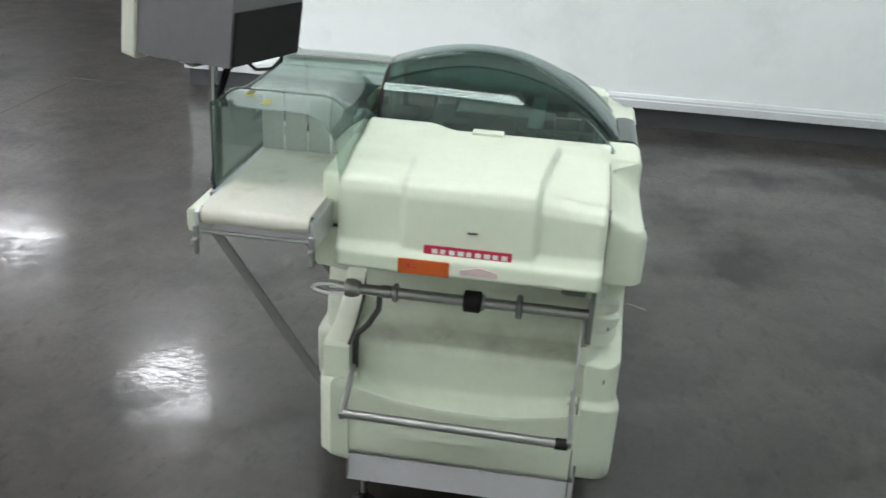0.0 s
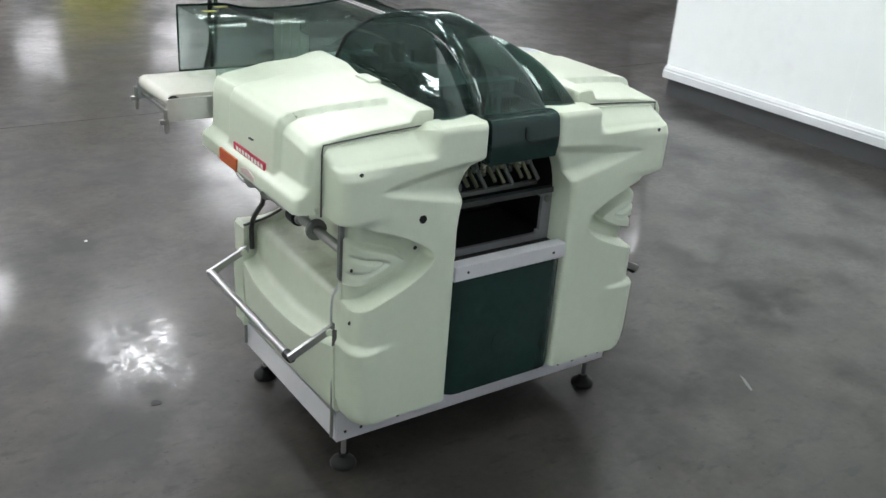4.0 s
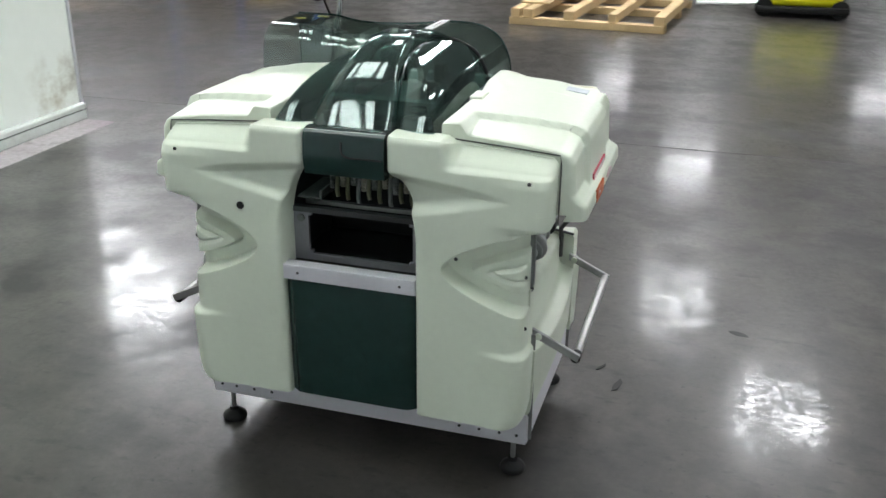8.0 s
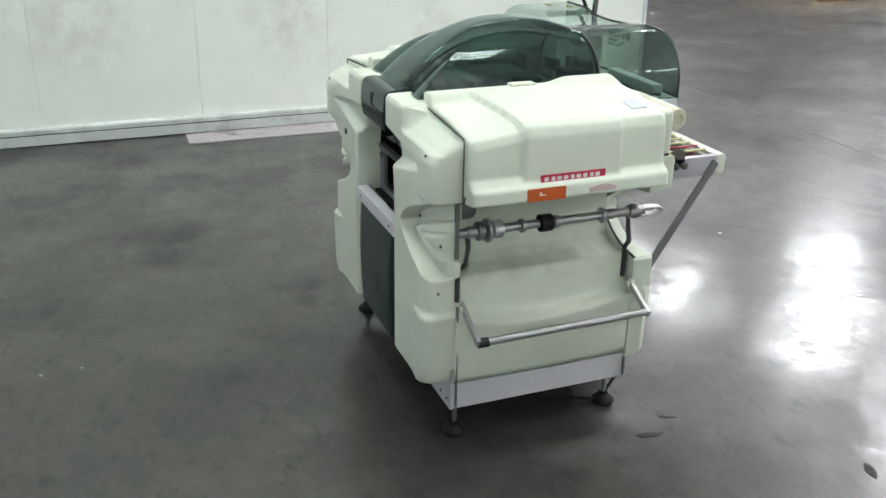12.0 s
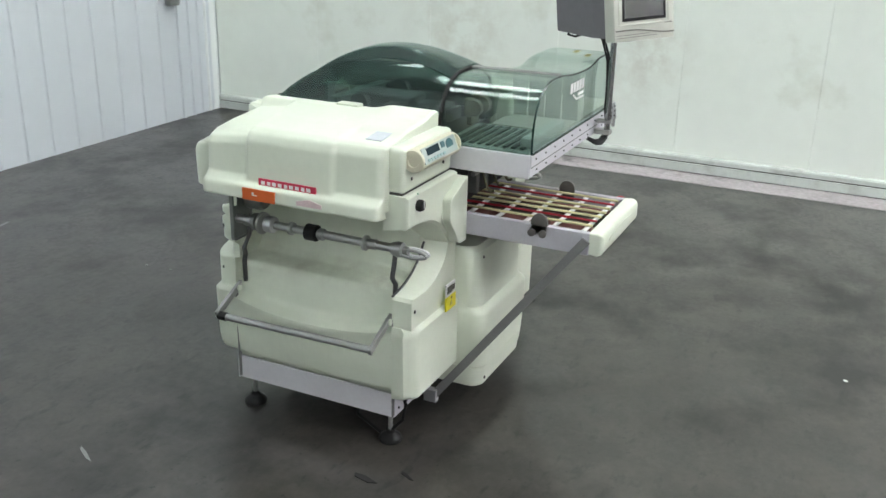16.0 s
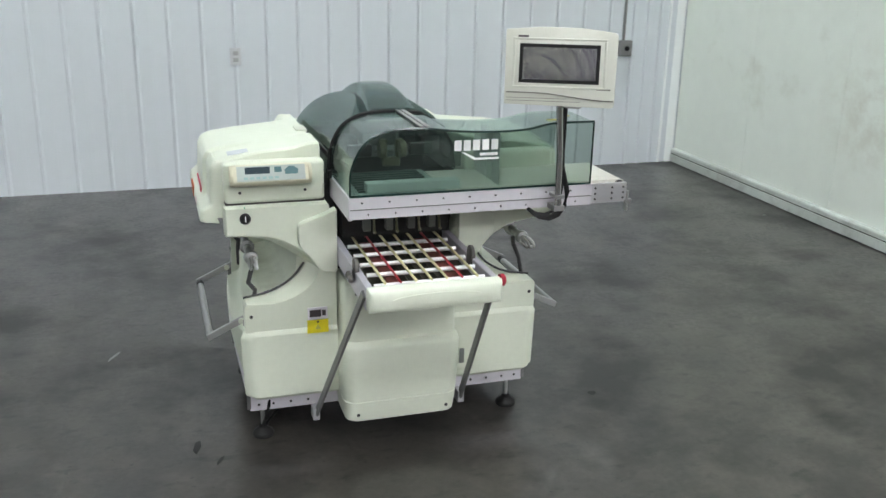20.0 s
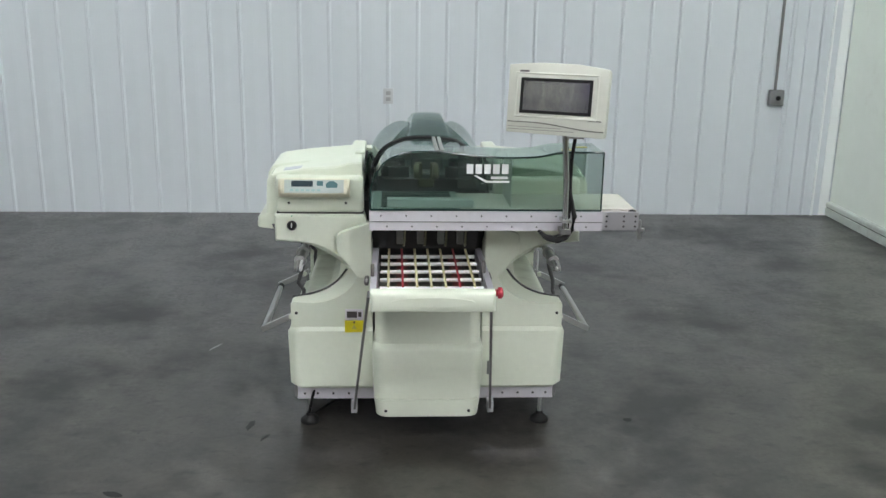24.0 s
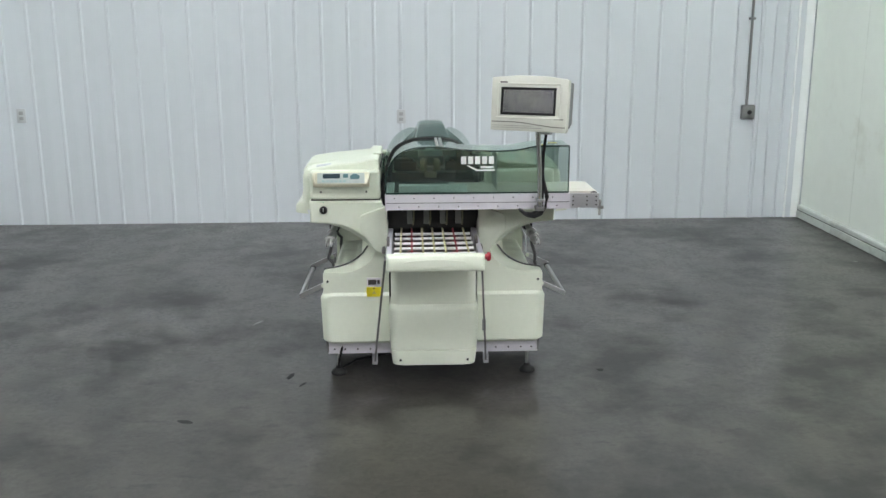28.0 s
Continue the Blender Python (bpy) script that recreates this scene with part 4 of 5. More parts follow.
bar = part("tray_handle", loft([[(x * hw, y, z) for x, y, z in ((-1, y0, z0), (1, y0, z0), (1, y0, z1), (-1, y0, z1))] for y0, hw, z0, z1 in ((-0.795, 0.202, 0.655, 0.722), (-0.825, 0.203, 0.652, 0.724), (-0.838, 0.200, 0.656, 0.718), (-0.843, 0.194, 0.668, 0.708))]), CREAM, tray, "cream moulded tray front grip")
bev = bar.modifiers.new("bevel", "BEVEL")
bev.width, bev.segments, bev.limit_method = 0.008, 3, "ANGLE"
part("grip_hollow", prism([(0.135 * math.cos(a), 0.690 + 0.016 * math.sin(a)) for a in (2 * math.pi * k / 28 for k in range(28))], "y", -0.8455, -0.838), CREAM, tray, "shallow oval grip hollow")
for s, x in ((-1, -0.208), (1, 0.192)):
    out = 0.070 if s < 0 else 0.058
    part("tray_leg", loft([[(cx + dx, cy + dy, cz + dz) for dx, dy, dz in ((-0.004, -0.011, -0.008), (0.004, -0.011, -0.008), (0.004, 0.011, 0.008), (-0.004, 0.011, 0.008))] for cx, cy, cz in ((x, -0.792, 0.700), (x + s * out, -0.325, 0.082))]), GREY_BAR, machine, "grey flat steel support leg", smooth=False)
    part("leg_bracket", box(x + s * out - 0.012, x + s * out + 0.012, -0.345, -0.300, 0.070, 0.115, 0.002), ALU, machine, smooth=False)
    yc = -0.640 if s < 0 else -0.60
    disc = [(yc + 0.027 * math.cos(q), 0.728 + 0.030 * math.sin(q)) for q in (math.pi * k / 14 for k in range(15))]
    guide = part("clamp", prism([(yc + 0.027, 0.690), *disc, (yc - 0.027, 0.690)], "x", x - s * 0.010 - 0.006, x - s * 0.010 + 0.006, 0.002), CLAMP, tray, "dark rounded side guide clamp")
    for dy in (-0.018, 0.018):
        part("clamp_knob", lathe([(0.006, 0), (0.012, s * 0.003), (0.012, s * 0.012), (0.005, s * 0.016)], (x + s * 0.002, yc + dy, 0.700), "x", 12), CLAMP, guide)
stop = part("stop_button", lathe([(0.012, 0), (0.012, 0.018), (0.019, 0.018), (0.019, 0.030), (0.013, 0.035)], (0.197, -0.775, 0.700), "x", 18), RED, machine, "red mushroom stop button")
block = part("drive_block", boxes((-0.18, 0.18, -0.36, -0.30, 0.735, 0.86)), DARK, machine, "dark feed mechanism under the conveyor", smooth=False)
part("cross_rod", tube([(-0.178, -0.405, 0.842), (0.178, -0.405, 0.842)], 0.008, 10), STEEL, block, "steel cross rod")
for x in (-0.105, -0.03, 0.045, 0.115):
    part("feed_finger", boxes((x - 0.012, x + 0.012, -0.392, -0.36, 0.760, 0.835), (x - 0.016, x + 0.016, -0.405, -0.36, 0.835, 0.850), bevel=0.002), MECH, block, "grey feed finger", smooth=False)
    part("hook", tube(rounded([(x + 0.018, -0.396, 0.838), (x + 0.018, -0.410, 0.790), (x + 0.014, -0.430, 0.765), (x + 0.014, -0.445, 0.772)], 0.008, 3), 0.0042, 6), BRASS, block, "olive feed hook")

# conveyor deck
rail = part("front_rail", boxes((-0.207, 0.585, -0.602, -0.590, 0.866, 0.934), (-0.207, 0.585, -0.606, -0.601, 0.897, 0.934)), ALU_WHITE, machine, "pale aluminium conveyor rail with screws", smooth=False)
for k in range(9):
    x = -0.17 + k * 0.085
    screw((x, -0.606, 0.918), "y", rail, 0.0030, -1)
    screw((x + 0.02, -0.602, 0.880), "y", rail, 0.0028, -1)
part("rail_groove", box(-0.207, 0.585, -0.6066, -0.6055, 0.8955, 0.8985), MECH, rail, "dark groove along the rail", smooth=False)
part("west_rail", box(-0.210, -0.198, -0.600, -0.300, 0.862, 0.934, 0.002), ALU_WHITE, machine, smooth=False)
ext = part("conveyor_end", boxes((0.575, 0.712, -0.600, -0.590, 0.868, 0.932), (0.20, 0.712, -0.340, -0.330, 0.868, 0.932)), ALU, machine, "aluminium conveyor end plates", smooth=False)
for x in (0.60, 0.66, 0.70):
    for z in (0.882, 0.90, 0.918):
        screw((x, -0.600, z), "y", ext, 0.0035, -1)
for y in (-0.596, -0.335):
    part("end_hook", boxes((0.712, 0.722, y - 0.006, y + 0.006, 0.835, 0.905), (0.708, 0.734, y - 0.006, y + 0.006, 0.862, 0.876), bevel=0.002), STEEL, ext, "steel end hook", smooth=False)
nose = [(0.690 + 0.0205 * math.cos(a), 0.9205 + 0.0205 * math.sin(a)) for a in (math.pi / 2 - math.pi * k / 14 for k in range(15))]
part("belt", loft([[(x, y, z) for x, z in ((0.10, 0.922), (0.10, 0.941), *nose, (0.60, 0.900), (0.60, 0.922))] for y in (-0.586, -0.344)]), BELT, machine, "stained white conveyor belt")
for y in (-0.588, -0.342):
    part("roller_end", lathe([(0.019, -0.0015), (0.019, 0.0015), (0.006, 0.0015)], (0.690, y, 0.9205), "y", 16), DARK, ext, "dark roller end")
part("cross_bar", tube([(0.700, -0.592, 0.884), (0.700, -0.338, 0.884)], 0.005, 8), STEEL, ext, "thin steel cross bar under the belt")
deck = part("seal_deck", boxes((-0.20, 0.10, -0.59, -0.30, 0.915, 0.938)), SEAL, machine, "pale green sealing deck", smooth=False)
for k in range(9):
    part("deck_slat", box(-0.17, 0.075, -0.565 + k * 0.028, -0.552 + k * 0.028, 0.938, 0.944), SLAT, deck, smooth=False)
part("deck_step", box(-0.150, 0.145, -0.585, -0.545, 0.940, 0.970, 0.004), SEAL_PALE, deck, "raised green deck edge", smooth=False)
part("pusher", boxes((-0.05, -0.025, -0.34, -0.31, 0.99, 1.05), (0.005, 0.03, -0.34, -0.31, 0.99, 1.05), (-0.04, 0.02, -0.335, -0.315, 0.96, 0.99), bevel=0.004), BRASS, machine, "olive pusher fingers", smooth=False)
for k in (-0.055, 0.012):
    part("roll", lathe([(0.026, 0), (0.028, 0.006), (0.028, 0.018), (0.02, 0.024)], (k, -0.345, 1.02), "x", 18), BRASS, machine)
for x0, x1 in ((-0.15, -0.07), (0.06, 0.14)):
    part("arm_block", box(x0, x1, -0.31, -0.29, 0.99, 1.03, 0.003), DARK, machine, smooth=False)
for k, top in enumerate((1.109, 1.110, 1.108, 1.082)):
    part("curtain_strip", box(0.268, 0.271, -0.590 + k * 0.061, -0.534 + k * 0.061, 0.944, top, 0.001, 1), CURTAIN_STRIP, machine, "pale plastic strip of the exit curtain", smooth=False)

# clear tunnel cover
top_line = rounded([(-0.206, 0.936), (-0.206, 1.02), (-0.165, 1.10), (-0.09, 1.134), (0.02, 1.137), (0.13, 1.122), (0.26, 1.116), (0.36, 1.120), (0.43, 1.137), (0.577, 1.137)], 0.06, 6)
front_plate = part("tunnel_front", prism([*top_line, (0.577, 0.936)], "y", -0.607, -0.602), TUNNEL, machine, "clear green front window of the tunnel")
part("tunnel_edge", tube([(x, -0.6045, z + 0.001) for x, z in top_line], 0.0032, 6), GREEN, front_plate, "dark polished edge of the tunnel window")
part("tunnel_foot", box(-0.206, 0.577, -0.610, -0.6075, 0.936, 0.942), GREEN, front_plate, "dark lower edge of the tunnel window", smooth=False)
part("side_edge", tube([(0.577, -0.6045, 0.938), (0.577, -0.6045, 1.137)], 0.0028, 6), GREEN, front_plate)
west_line = [p for p in top_line if p[0] <= 0.105] + [(0.105, 1.124)]


def strip_of(path, y0, y1, t=0.004):
    """A bent sheet: a line in x and z drawn out along y."""
    cx, cz = 0.1, 0.95
    inner = []
    for x, z in path:
        d = math.hypot(x - cx, z - cz) or 1
        inner.append((x + (cx - x) / d * t, z + (cz - z) / d * t))
    return prism([*path, *reversed(inner)], "y", y0, y1)


part("tunnel_cover", strip_of(west_line, -0.601, -0.300), TUNNEL, machine, "clear green arched tunnel cover")
east_line = [p for p in top_line if p[0] >= 0.10]


def east_sheet(t):
    def f(u, v):
        x = 0.106 + 0.470 * u
        z = track(east_line, x)
        y, dz = along(rounded([(-0.601, 0.0), (-0.372, 0.0), (-0.320, -0.042), (-0.305, -0.17)], 0.035, 6), v)
        return (x, y - t * 0.6, z + dz - t)
    return f


part("tunnel_roof", shell(30, 22, east_sheet(0.0), east_sheet(0.004)), TUNNEL, machine, "clear green tunnel roof")
for k in (0, 1):
    part("roof_trim", box(0.010 + 0.018 * k, 0.022 + 0.018 * k, -0.60, -0.305, 1.1375, 1.1415), STEEL, machine, "thin steel trim strip", smooth=False)
for x in (0.44, 0.50):
    part("edge_sticker", box(x, x + 0.04, -0.56 + (x - 0.44), -0.545 + (x - 0.44), 1.1372, 1.1388), FADED_YELLOW, machine, "small yellow warning sticker", smooth=False)
logo = part("logo", prism([(0.140, 1.058), (0.149, 1.058), (0.186, 1.040), (0.260, 1.040), (0.260, 1.034), (0.180, 1.034)], "y", -0.6095, -0.6075), INK, machine, "white logo stroke and blocks on the tunnel window", smooth=False)
for k in range(5):
    part("logo_block", box(0.116 + k * 0.0295, 0.138 + k * 0.0295, -0.6095, -0.6075, 1.064, 1.096), INK, logo, smooth=False)
part("logo_bar", box(0.198, 0.255, -0.6095, -0.6075, 1.046, 1.055), INK, logo, smooth=False)


# dark dome over the wrapping head
def soft(points, v, r=0.03):
    """A smoothed reading of a track."""
    return sum(track(points, v + d * r) * w for d, w in ((-1, 0.2), (-0.5, 0.2), (0, 0.2), (0.5, 0.2), (1, 0.2)))


RIDGE = [(-0.36, 1.128), (-0.30, 1.146), (-0.24, 1.168), (-0.16, 1.188), (-0.07, 1.197), (0.02, 1.190), (0.09, 1.170), (0.16, 1.139), (0.226, 1.097), (0.28, 1.050), (0.324, 1.004), (0.40, 0.92)]
RIDGE_W = [(-0.36, 0.085), (-0.20, 0.064), (-0.06, 0.053), (0.05, 0.060), (0.14, 0.074), (0.24, 0.094), (0.34, 0.112)]
COLUMNS = 16, 14, 1, 1, 14, 1, 1, 14, 16


def dome(t):
    """Raised ridge pane, a lobe pane on each side that faces back, and round sides; lobe and side meet in a crease."""
    def f(u, v):
        y = 0.335 - 0.635 * v
        hw = 0.222 + 0.017 * sm(y, -0.20, 0.20)
        step = 0.042 - 0.024 * sm(y, -0.02, 0.28)
        foot = 0.938 + 0.054 * sm(y, 0.02, 0.25)
        w, ridge = soft(RIDGE_W, y), soft(RIDGE, y)
        inner = w + 0.012

        def side(a):
            return 0.930 + 0.236 * max(0.0, 1 - (a / hw) ** 2.5) ** 0.62

        def lobe(a):
            q = (a - inner) / (hw - inner)
            return ridge - step - 0.022 * sm(y, 0.04, 0.26) + 0.030 * q - 0.016 * q ** 3 + 0.007 * math.sin(math.pi * q)

        lo, hi = inner, hw
        for _ in range(24):
            mid = (lo + hi) / 2
            lo, hi = (mid, hi) if side(mid) > lobe(mid) else (lo, mid)
        xc = min(max(lo, inner + 0.002), hw - 0.004)
        stops = (-hw, -xc, -inner, -w - 0.001, -w + 0.002, w - 0.002, w + 0.001, inner, xc, hw)
        k = u * sum(COLUMNS)
        n = 0
        while n < 8 and k > COLUMNS[n] + 1e-6:
            k -= COLUMNS[n]
            n += 1
        part_way = k / COLUMNS[n]
        if n == 0:
            part_way = 1 - math.cos(part_way * math.pi / 2)
        elif n == 8:
            part_way = math.sin(part_way * math.pi / 2)
        x = stops[n] + (stops[n + 1] - stops[n]) * part_way
        a = abs(x)
        if a <= w:
            z = ridge - 0.006 * (x / w) ** 4
        else:
            z = min(side(a), lobe(max(a, inner)))
            if a < inner:
                z = ridge - 0.006 + (z - ridge + 0.006) * (a - w) / 0.012
        return (x * (1 - t), y, max(z, foot) - t)
    return f


part("dome", shell(sum(COLUMNS), 100, dome(0.0), dome(0.005)), DOME, machine, "dark green clear dome over the wrapping head")
for sx in (-1, 1):
    line = [0.30 - 0.575 * k / 24 for k in range(25)]
    part("crease_bead", tube([(sx * (soft(RIDGE_W, y) + 0.011), y, max(soft(RIDGE, y), 1.004) - 0.0405 + 0.024 * sm(y, -0.02, 0.28)) for y in line], 0.0024, 6), GREEN, machine, "dark moulded crease along the dome's ridge")
arch = [(x, z) for x, z in top_line if x < 0.03]
part("dome_edge", tube([(x * 1.02, -0.302, z + 0.002) for x, z in arch] + [(0.09, -0.302, 1.130), (0.17, -0.302, 1.085), (0.212, -0.302, 1.0)], 0.006, 8), BLACK, machine, "black rim where dome and tunnel meet")
part("head_plate", boxes((-0.17, 0.17, -0.20, 0.09, 0.962, 0.985), (-0.06, 0.06, -0.12, 0.10, 0.985, 1.03), bevel=0.004), MECH, machine, "grey wrapping head plates", smooth=False)
part("cross_plate", boxes((-0.165, 0.165, 0.095, 0.105, 0.985, 1.028), (-0.165, 0.165, 0.080, 0.12, 1.026, 1.031)), FACE, machine, "pale cross plate under the dome", smooth=False)
for x in (-0.115, 0.115):
    loop = [(x + 0.030 * max(-0.8, min(0.8, 1.25 * math.cos(q))), 0.109, 1.008 + 0.010 * math.sin(q)) for q in (2 * math.pi * k / 20 for k in range(21))]
    part("loop_handle", tube(loop, 0.0022, 6), DARK, machine, "dark wire loop on the cross plate")
    part("clamp_block", boxes((x - 0.040, x + 0.040, 0.103, 0.150, 0.962, 0.990), (x - 0.03, x + 0.03, -0.14, -0.06, 0.985, 1.02), bevel=0.004), DARK, machine, "dark clamp block", smooth=False)
post = part("head_post", prism(rounded([(-0.022, 0.93), (-0.022, 1.040), (0.022, 1.040), (0.022, 0.93)], 0.014, 4), "y", 0.218, 0.230), SEAL, machine, "pale slotted post under the dome", smooth=False)
part("slot", prism([(0.005 * math.cos(q), 1.005 + 0.02 * math.sin(q)) for q in (2 * math.pi * k / 16 for k in range(16))], "y", 0.2295, 0.2312), BLACK, post, smooth=False)
part("bolt", lathe([(0.006, 0), (0.006, 0.003), (0.003, 0.004)], (0.0, 0.230, 0.955), "y", 10), DARK, post)
part("chrome_bar", tube([(-0.175, 0.262, 0.978), (0.175, 0.262, 0.978)], 0.008, 10), CHROME, machine, "chrome cross bar behind the bridge")
for x in (-0.14, 0.14):
    part("film_pulley", lathe([(0.008, -0.014), (0.034, -0.012), (0.036, -0.006), (0.030, 0.0), (0.036, 0.006), (0.034, 0.012), (0.008, 0.014)], (x, 0.02, 1.012), "x", 20), MECH, machine, "grey film pulley")
    part("drive_box", box(x - 0.035, x + 0.035, -0.27, -0.20, 0.985, 1.045, 0.006), DARK, machine, "dark drive box", smooth=False)
for s in (-1, 1):
    part("side_plate", box(s * 0.2065, s * 0.2125, -0.285, 0.18, 0.925, 1.005), DARK, machine, "dark plate under the dome's side", smooth=False)
    part("dome_hinge", box(s * 0.236, s * 0.242, -0.20, 0.20, 0.99, 1.004), BLACK, machine, smooth=False)


# film shafts, levers and grab bars at both ends
def film_end(s):
    x, z = s * 0.475, 0.672
    shaft = part("film_shaft", tube([(x, -0.335, z), (x, 0.29, z)], 0.0135, 14), STEEL, machine, "steel film shaft with collars")
    full = ((0.0, 0.026, 0.042, BLACK), (-0.035, 0.019, 0.02, STEEL), (0.075, 0.021, 0.016, STEEL), (0.155, 0.026, 0.034, ALU), (0.185, 0.036, 0.014, STEEL), (0.21, 0.028, 0.02, MECH), (-0.19, 0.024, 0.014, STEEL), (-0.215, 0.016, 0.03, STEEL), (0.235, 0.018, 0.03, STEEL))
    spare = ((0.0, 0.027, 0.044, BLACK), (0.026, 0.020, 0.010, STEEL), (0.115, 0.030, 0.016, MECH), (-0.19, 0.024, 0.014, STEEL), (-0.215, 0.016, 0.03, STEEL))
    for y, r, w, m_ in (full if s < 0 else spare):
        part("collar", lathe([(r * 0.8, -w / 2), (r, -w / 2 + 0.003), (r, w / 2 - 0.003), (r * 0.8, w / 2)], (x, y, z), "y", 16), m_, shaft, "black rubber collar" if m_ is BLACK else "")
    for dx in (-0.009, 0.009):
        eye = [(x + dx, -0.352 + 0.046 * math.cos(q), z - 0.004 + 0.012 * math.sin(q)) for q in (2 * math.pi * k / 20 for k in range(21))]
        part("shaft_end", tube(eye, 0.0048, 8), BRIGHT if dx > 0 else STEEL, shaft, "looped steel shaft end")
    part("end_collar", lathe([(0.012, -0.022), (0.022, -0.018), (0.024, 0.0), (0.019, 0.016), (0.012, 0.02)], (x, -0.298, z), "y", 16), STEEL, shaft)
    part("bearing_plate", box(s * 0.40, s * 0.50, 0.283, 0.291, 0.60, 0.80, 0.01), MECH, shaft, "grey bearing plate", smooth=False)
    part("motor", lathe([(0.03, 0.0), (0.036, 0.01), (0.036, 0.06), (0.02, 0.065)], (s * 0.42, 0.21, 0.73), "y", 16), MECH, shaft)
    for y in (-0.287, 0.270):
        thin = y > 0 and s > 0
        bow = (0.055 if s > 0 else 0.028) if y * s < 0 else 0.0
        inward = -1 if y > 0 else 1
        back = 0.0 if thin else s * (0.040 if s < 0 else 0.022)
        part("lever", tube([(s * 0.468, y + bow * inward, 0.655), (s * 0.474, y + bow * inward, 0.622), (s * 0.486, y + bow * 0.55 * inward, 0.580), (s * 0.505 - back, y + bow * 0.1 * inward, 0.552), (s * 0.508 - back, y, 0.525), (s * 0.507 - back, y, 0.455)], 0.0035 if thin else 0.0078, 8), ALU if thin else LEVER, machine, "thin aluminium lever strap" if thin else "bent black steel lever")
        part("seam_strip", boxes((s * 0.497, s * 0.5095, y * 1.045 - 0.0018, y * 1.045 + 0.0018, 0.12, 0.455)), GREY_BAR, machine, "dark vertical strip between end cover and shell", smooth=False)
    grab = part("grab_bar", tube([(s * 0.618, -0.288, 0.400), (s * 0.618, 0.262, 0.392)], 0.0115, 14), STEEL, machine, "steel grab bar on swing arms")
    part("bar_end", lathe([(0.014, 0), (0.014, 0.03), (0.008, 0.03)], (s * 0.618, 0.235, 0.392), "y", 12), BLACK, grab, "black end sleeve")
    for y in (-0.288, 0.268):
        part("swing_arm", prism([(s * 0.497, 0.470), (s * 0.497, 0.446), (s * 0.625, 0.385), (s * 0.632, 0.406)], "y", y - 0.006, y + 0.006, 0.002), STEEL, grab, "flat steel swing arm", smooth=False)
        part("pivot", lathe([(0.010, -0.012), (0.010, 0.012), (0.005, 0.013)], (s * 0.515, y, 0.449), "y", 12), CREAM, grab)


film_end(1)
film_end(-1)

# cables
part("cable", tube([(-0.43, -0.290, 0.16), (-0.438, -0.312, 0.13), (-0.45, -0.305, 0.08), (-0.46, -0.25, 0.012), (-0.38, -0.10, 0.008), (-0.2, 0.0, 0.008)], 0.006, 8), BLACK, machine, "black power cable")
for k in range(2):
    part("cable_loop", tube([(0.458, -0.632 - 0.008 * k, 1.02), (0.470, -0.640, 0.975), (0.478 + 0.004 * k, -0.645, 0.925), (0.474, -0.645, 0.882), (0.455, -0.642, 0.858 - 0.008 * k), (0.428, -0.636, 0.846 - 0.008 * k), (0.398, -0.626, 0.848 - 0.006 * k), (0.372, -0.608, 0.862)], 0.0068, 8), BLACK, machine, "black cable loop under the pole")
part("tunnel_catch", box(-0.222, -0.207, -0.335, -0.31, 0.93, 0.955, 0.003), BLACK, machine, smooth=False)

# monitor on its pole
POLE = mat("bright_pole_steel", (0.42, 0.42, 0.42), 0.22, metal=0.95, vary=0.06, scale=25)
pole = part("monitor_pole", tube([(0.450, -0.646, 0.868), (0.446, -0.648, 1.05), (0.436, -0.650, 1.185), (0.434, -0.650, 1.245)], 0.0105, 14), POLE, machine, "bright steel monitor pole")
part("pole_clamp", boxes((0.432, 0.468, -0.660, -0.606, 0.868, 0.884), (0.436, 0.464, -0.662, -0.606, 0.908, 0.918)), STEEL, pole, smooth=False)
for k, (dx, dy) in enumerate(((0.015, 0.006), (0.012, 0.014))):
    part("monitor_cable", tube([(0.47 + dx * 2, -0.56 + dy, 1.235), (0.465 + dx, -0.61 + dy, 1.195), (0.450 + dx, -0.640 + dy, 1.12), (0.447 + dx, -0.645 + dy, 1.05), (0.450 + dx, -0.645 + dy, 0.95), (0.452 + dx * 0.6, -0.64, 0.872 - 0.012 * k), (0.415, -0.63, 0.852 - 0.01 * k), (0.385, -0.62, 0.855 - 0.008 * k), (0.362, -0.59, 0.872)], 0.0048, 8), BLACK, machine, "black monitor cable")
mon = part("monitor", prism(rounded([(-0.158, -0.108), (0.158, -0.112), (0.160, 0.10), (0.06, 0.112), (-0.06, 0.113), (-0.160, 0.104)], 0.012, 4), "y", -0.028, 0.012, 0.006, 2), MONITOR, machine, "beige touch screen monitor tilted on the pole")
mon.matrix_local = Matrix.Translation((0.393, -0.732, 1.325)) @ Matrix.Rotation(radians(-23), 4, "Z") @ Matrix.Rotation(radians(-8), 4, "X")
part("screen_bezel", boxes((-0.119, 0.111, -0.0295, -0.026, -0.046, -0.036), (-0.119, 0.111, -0.0295, -0.026, 0.055, 0.065), (-0.119, -0.109, -0.0295, -0.026, -0.036, 0.055), (0.101, 0.111, -0.0295, -0.026, -0.036, 0.055)), BLACK, mon, "black screen surround", smooth=False)
part("screen_surround", boxes((-0.138, 0.130, -0.0305, -0.026, -0.060, -0.054), (-0.138, 0.130, -0.0305, -0.026, 0.076, 0.082), (-0.138, -0.131, -0.0305, -0.026, -0.054, 0.076), (0.123, 0.130, -0.0305, -0.026, -0.054, 0.076), bevel=0.0015), MONITOR, mon, "raised beige lip round the screen", smooth=False)
part("screen", box(-0.109, 0.101, -0.0280, -0.026, -0.036, 0.055), SCREEN, mon, "dark reflective screen", smooth=False)
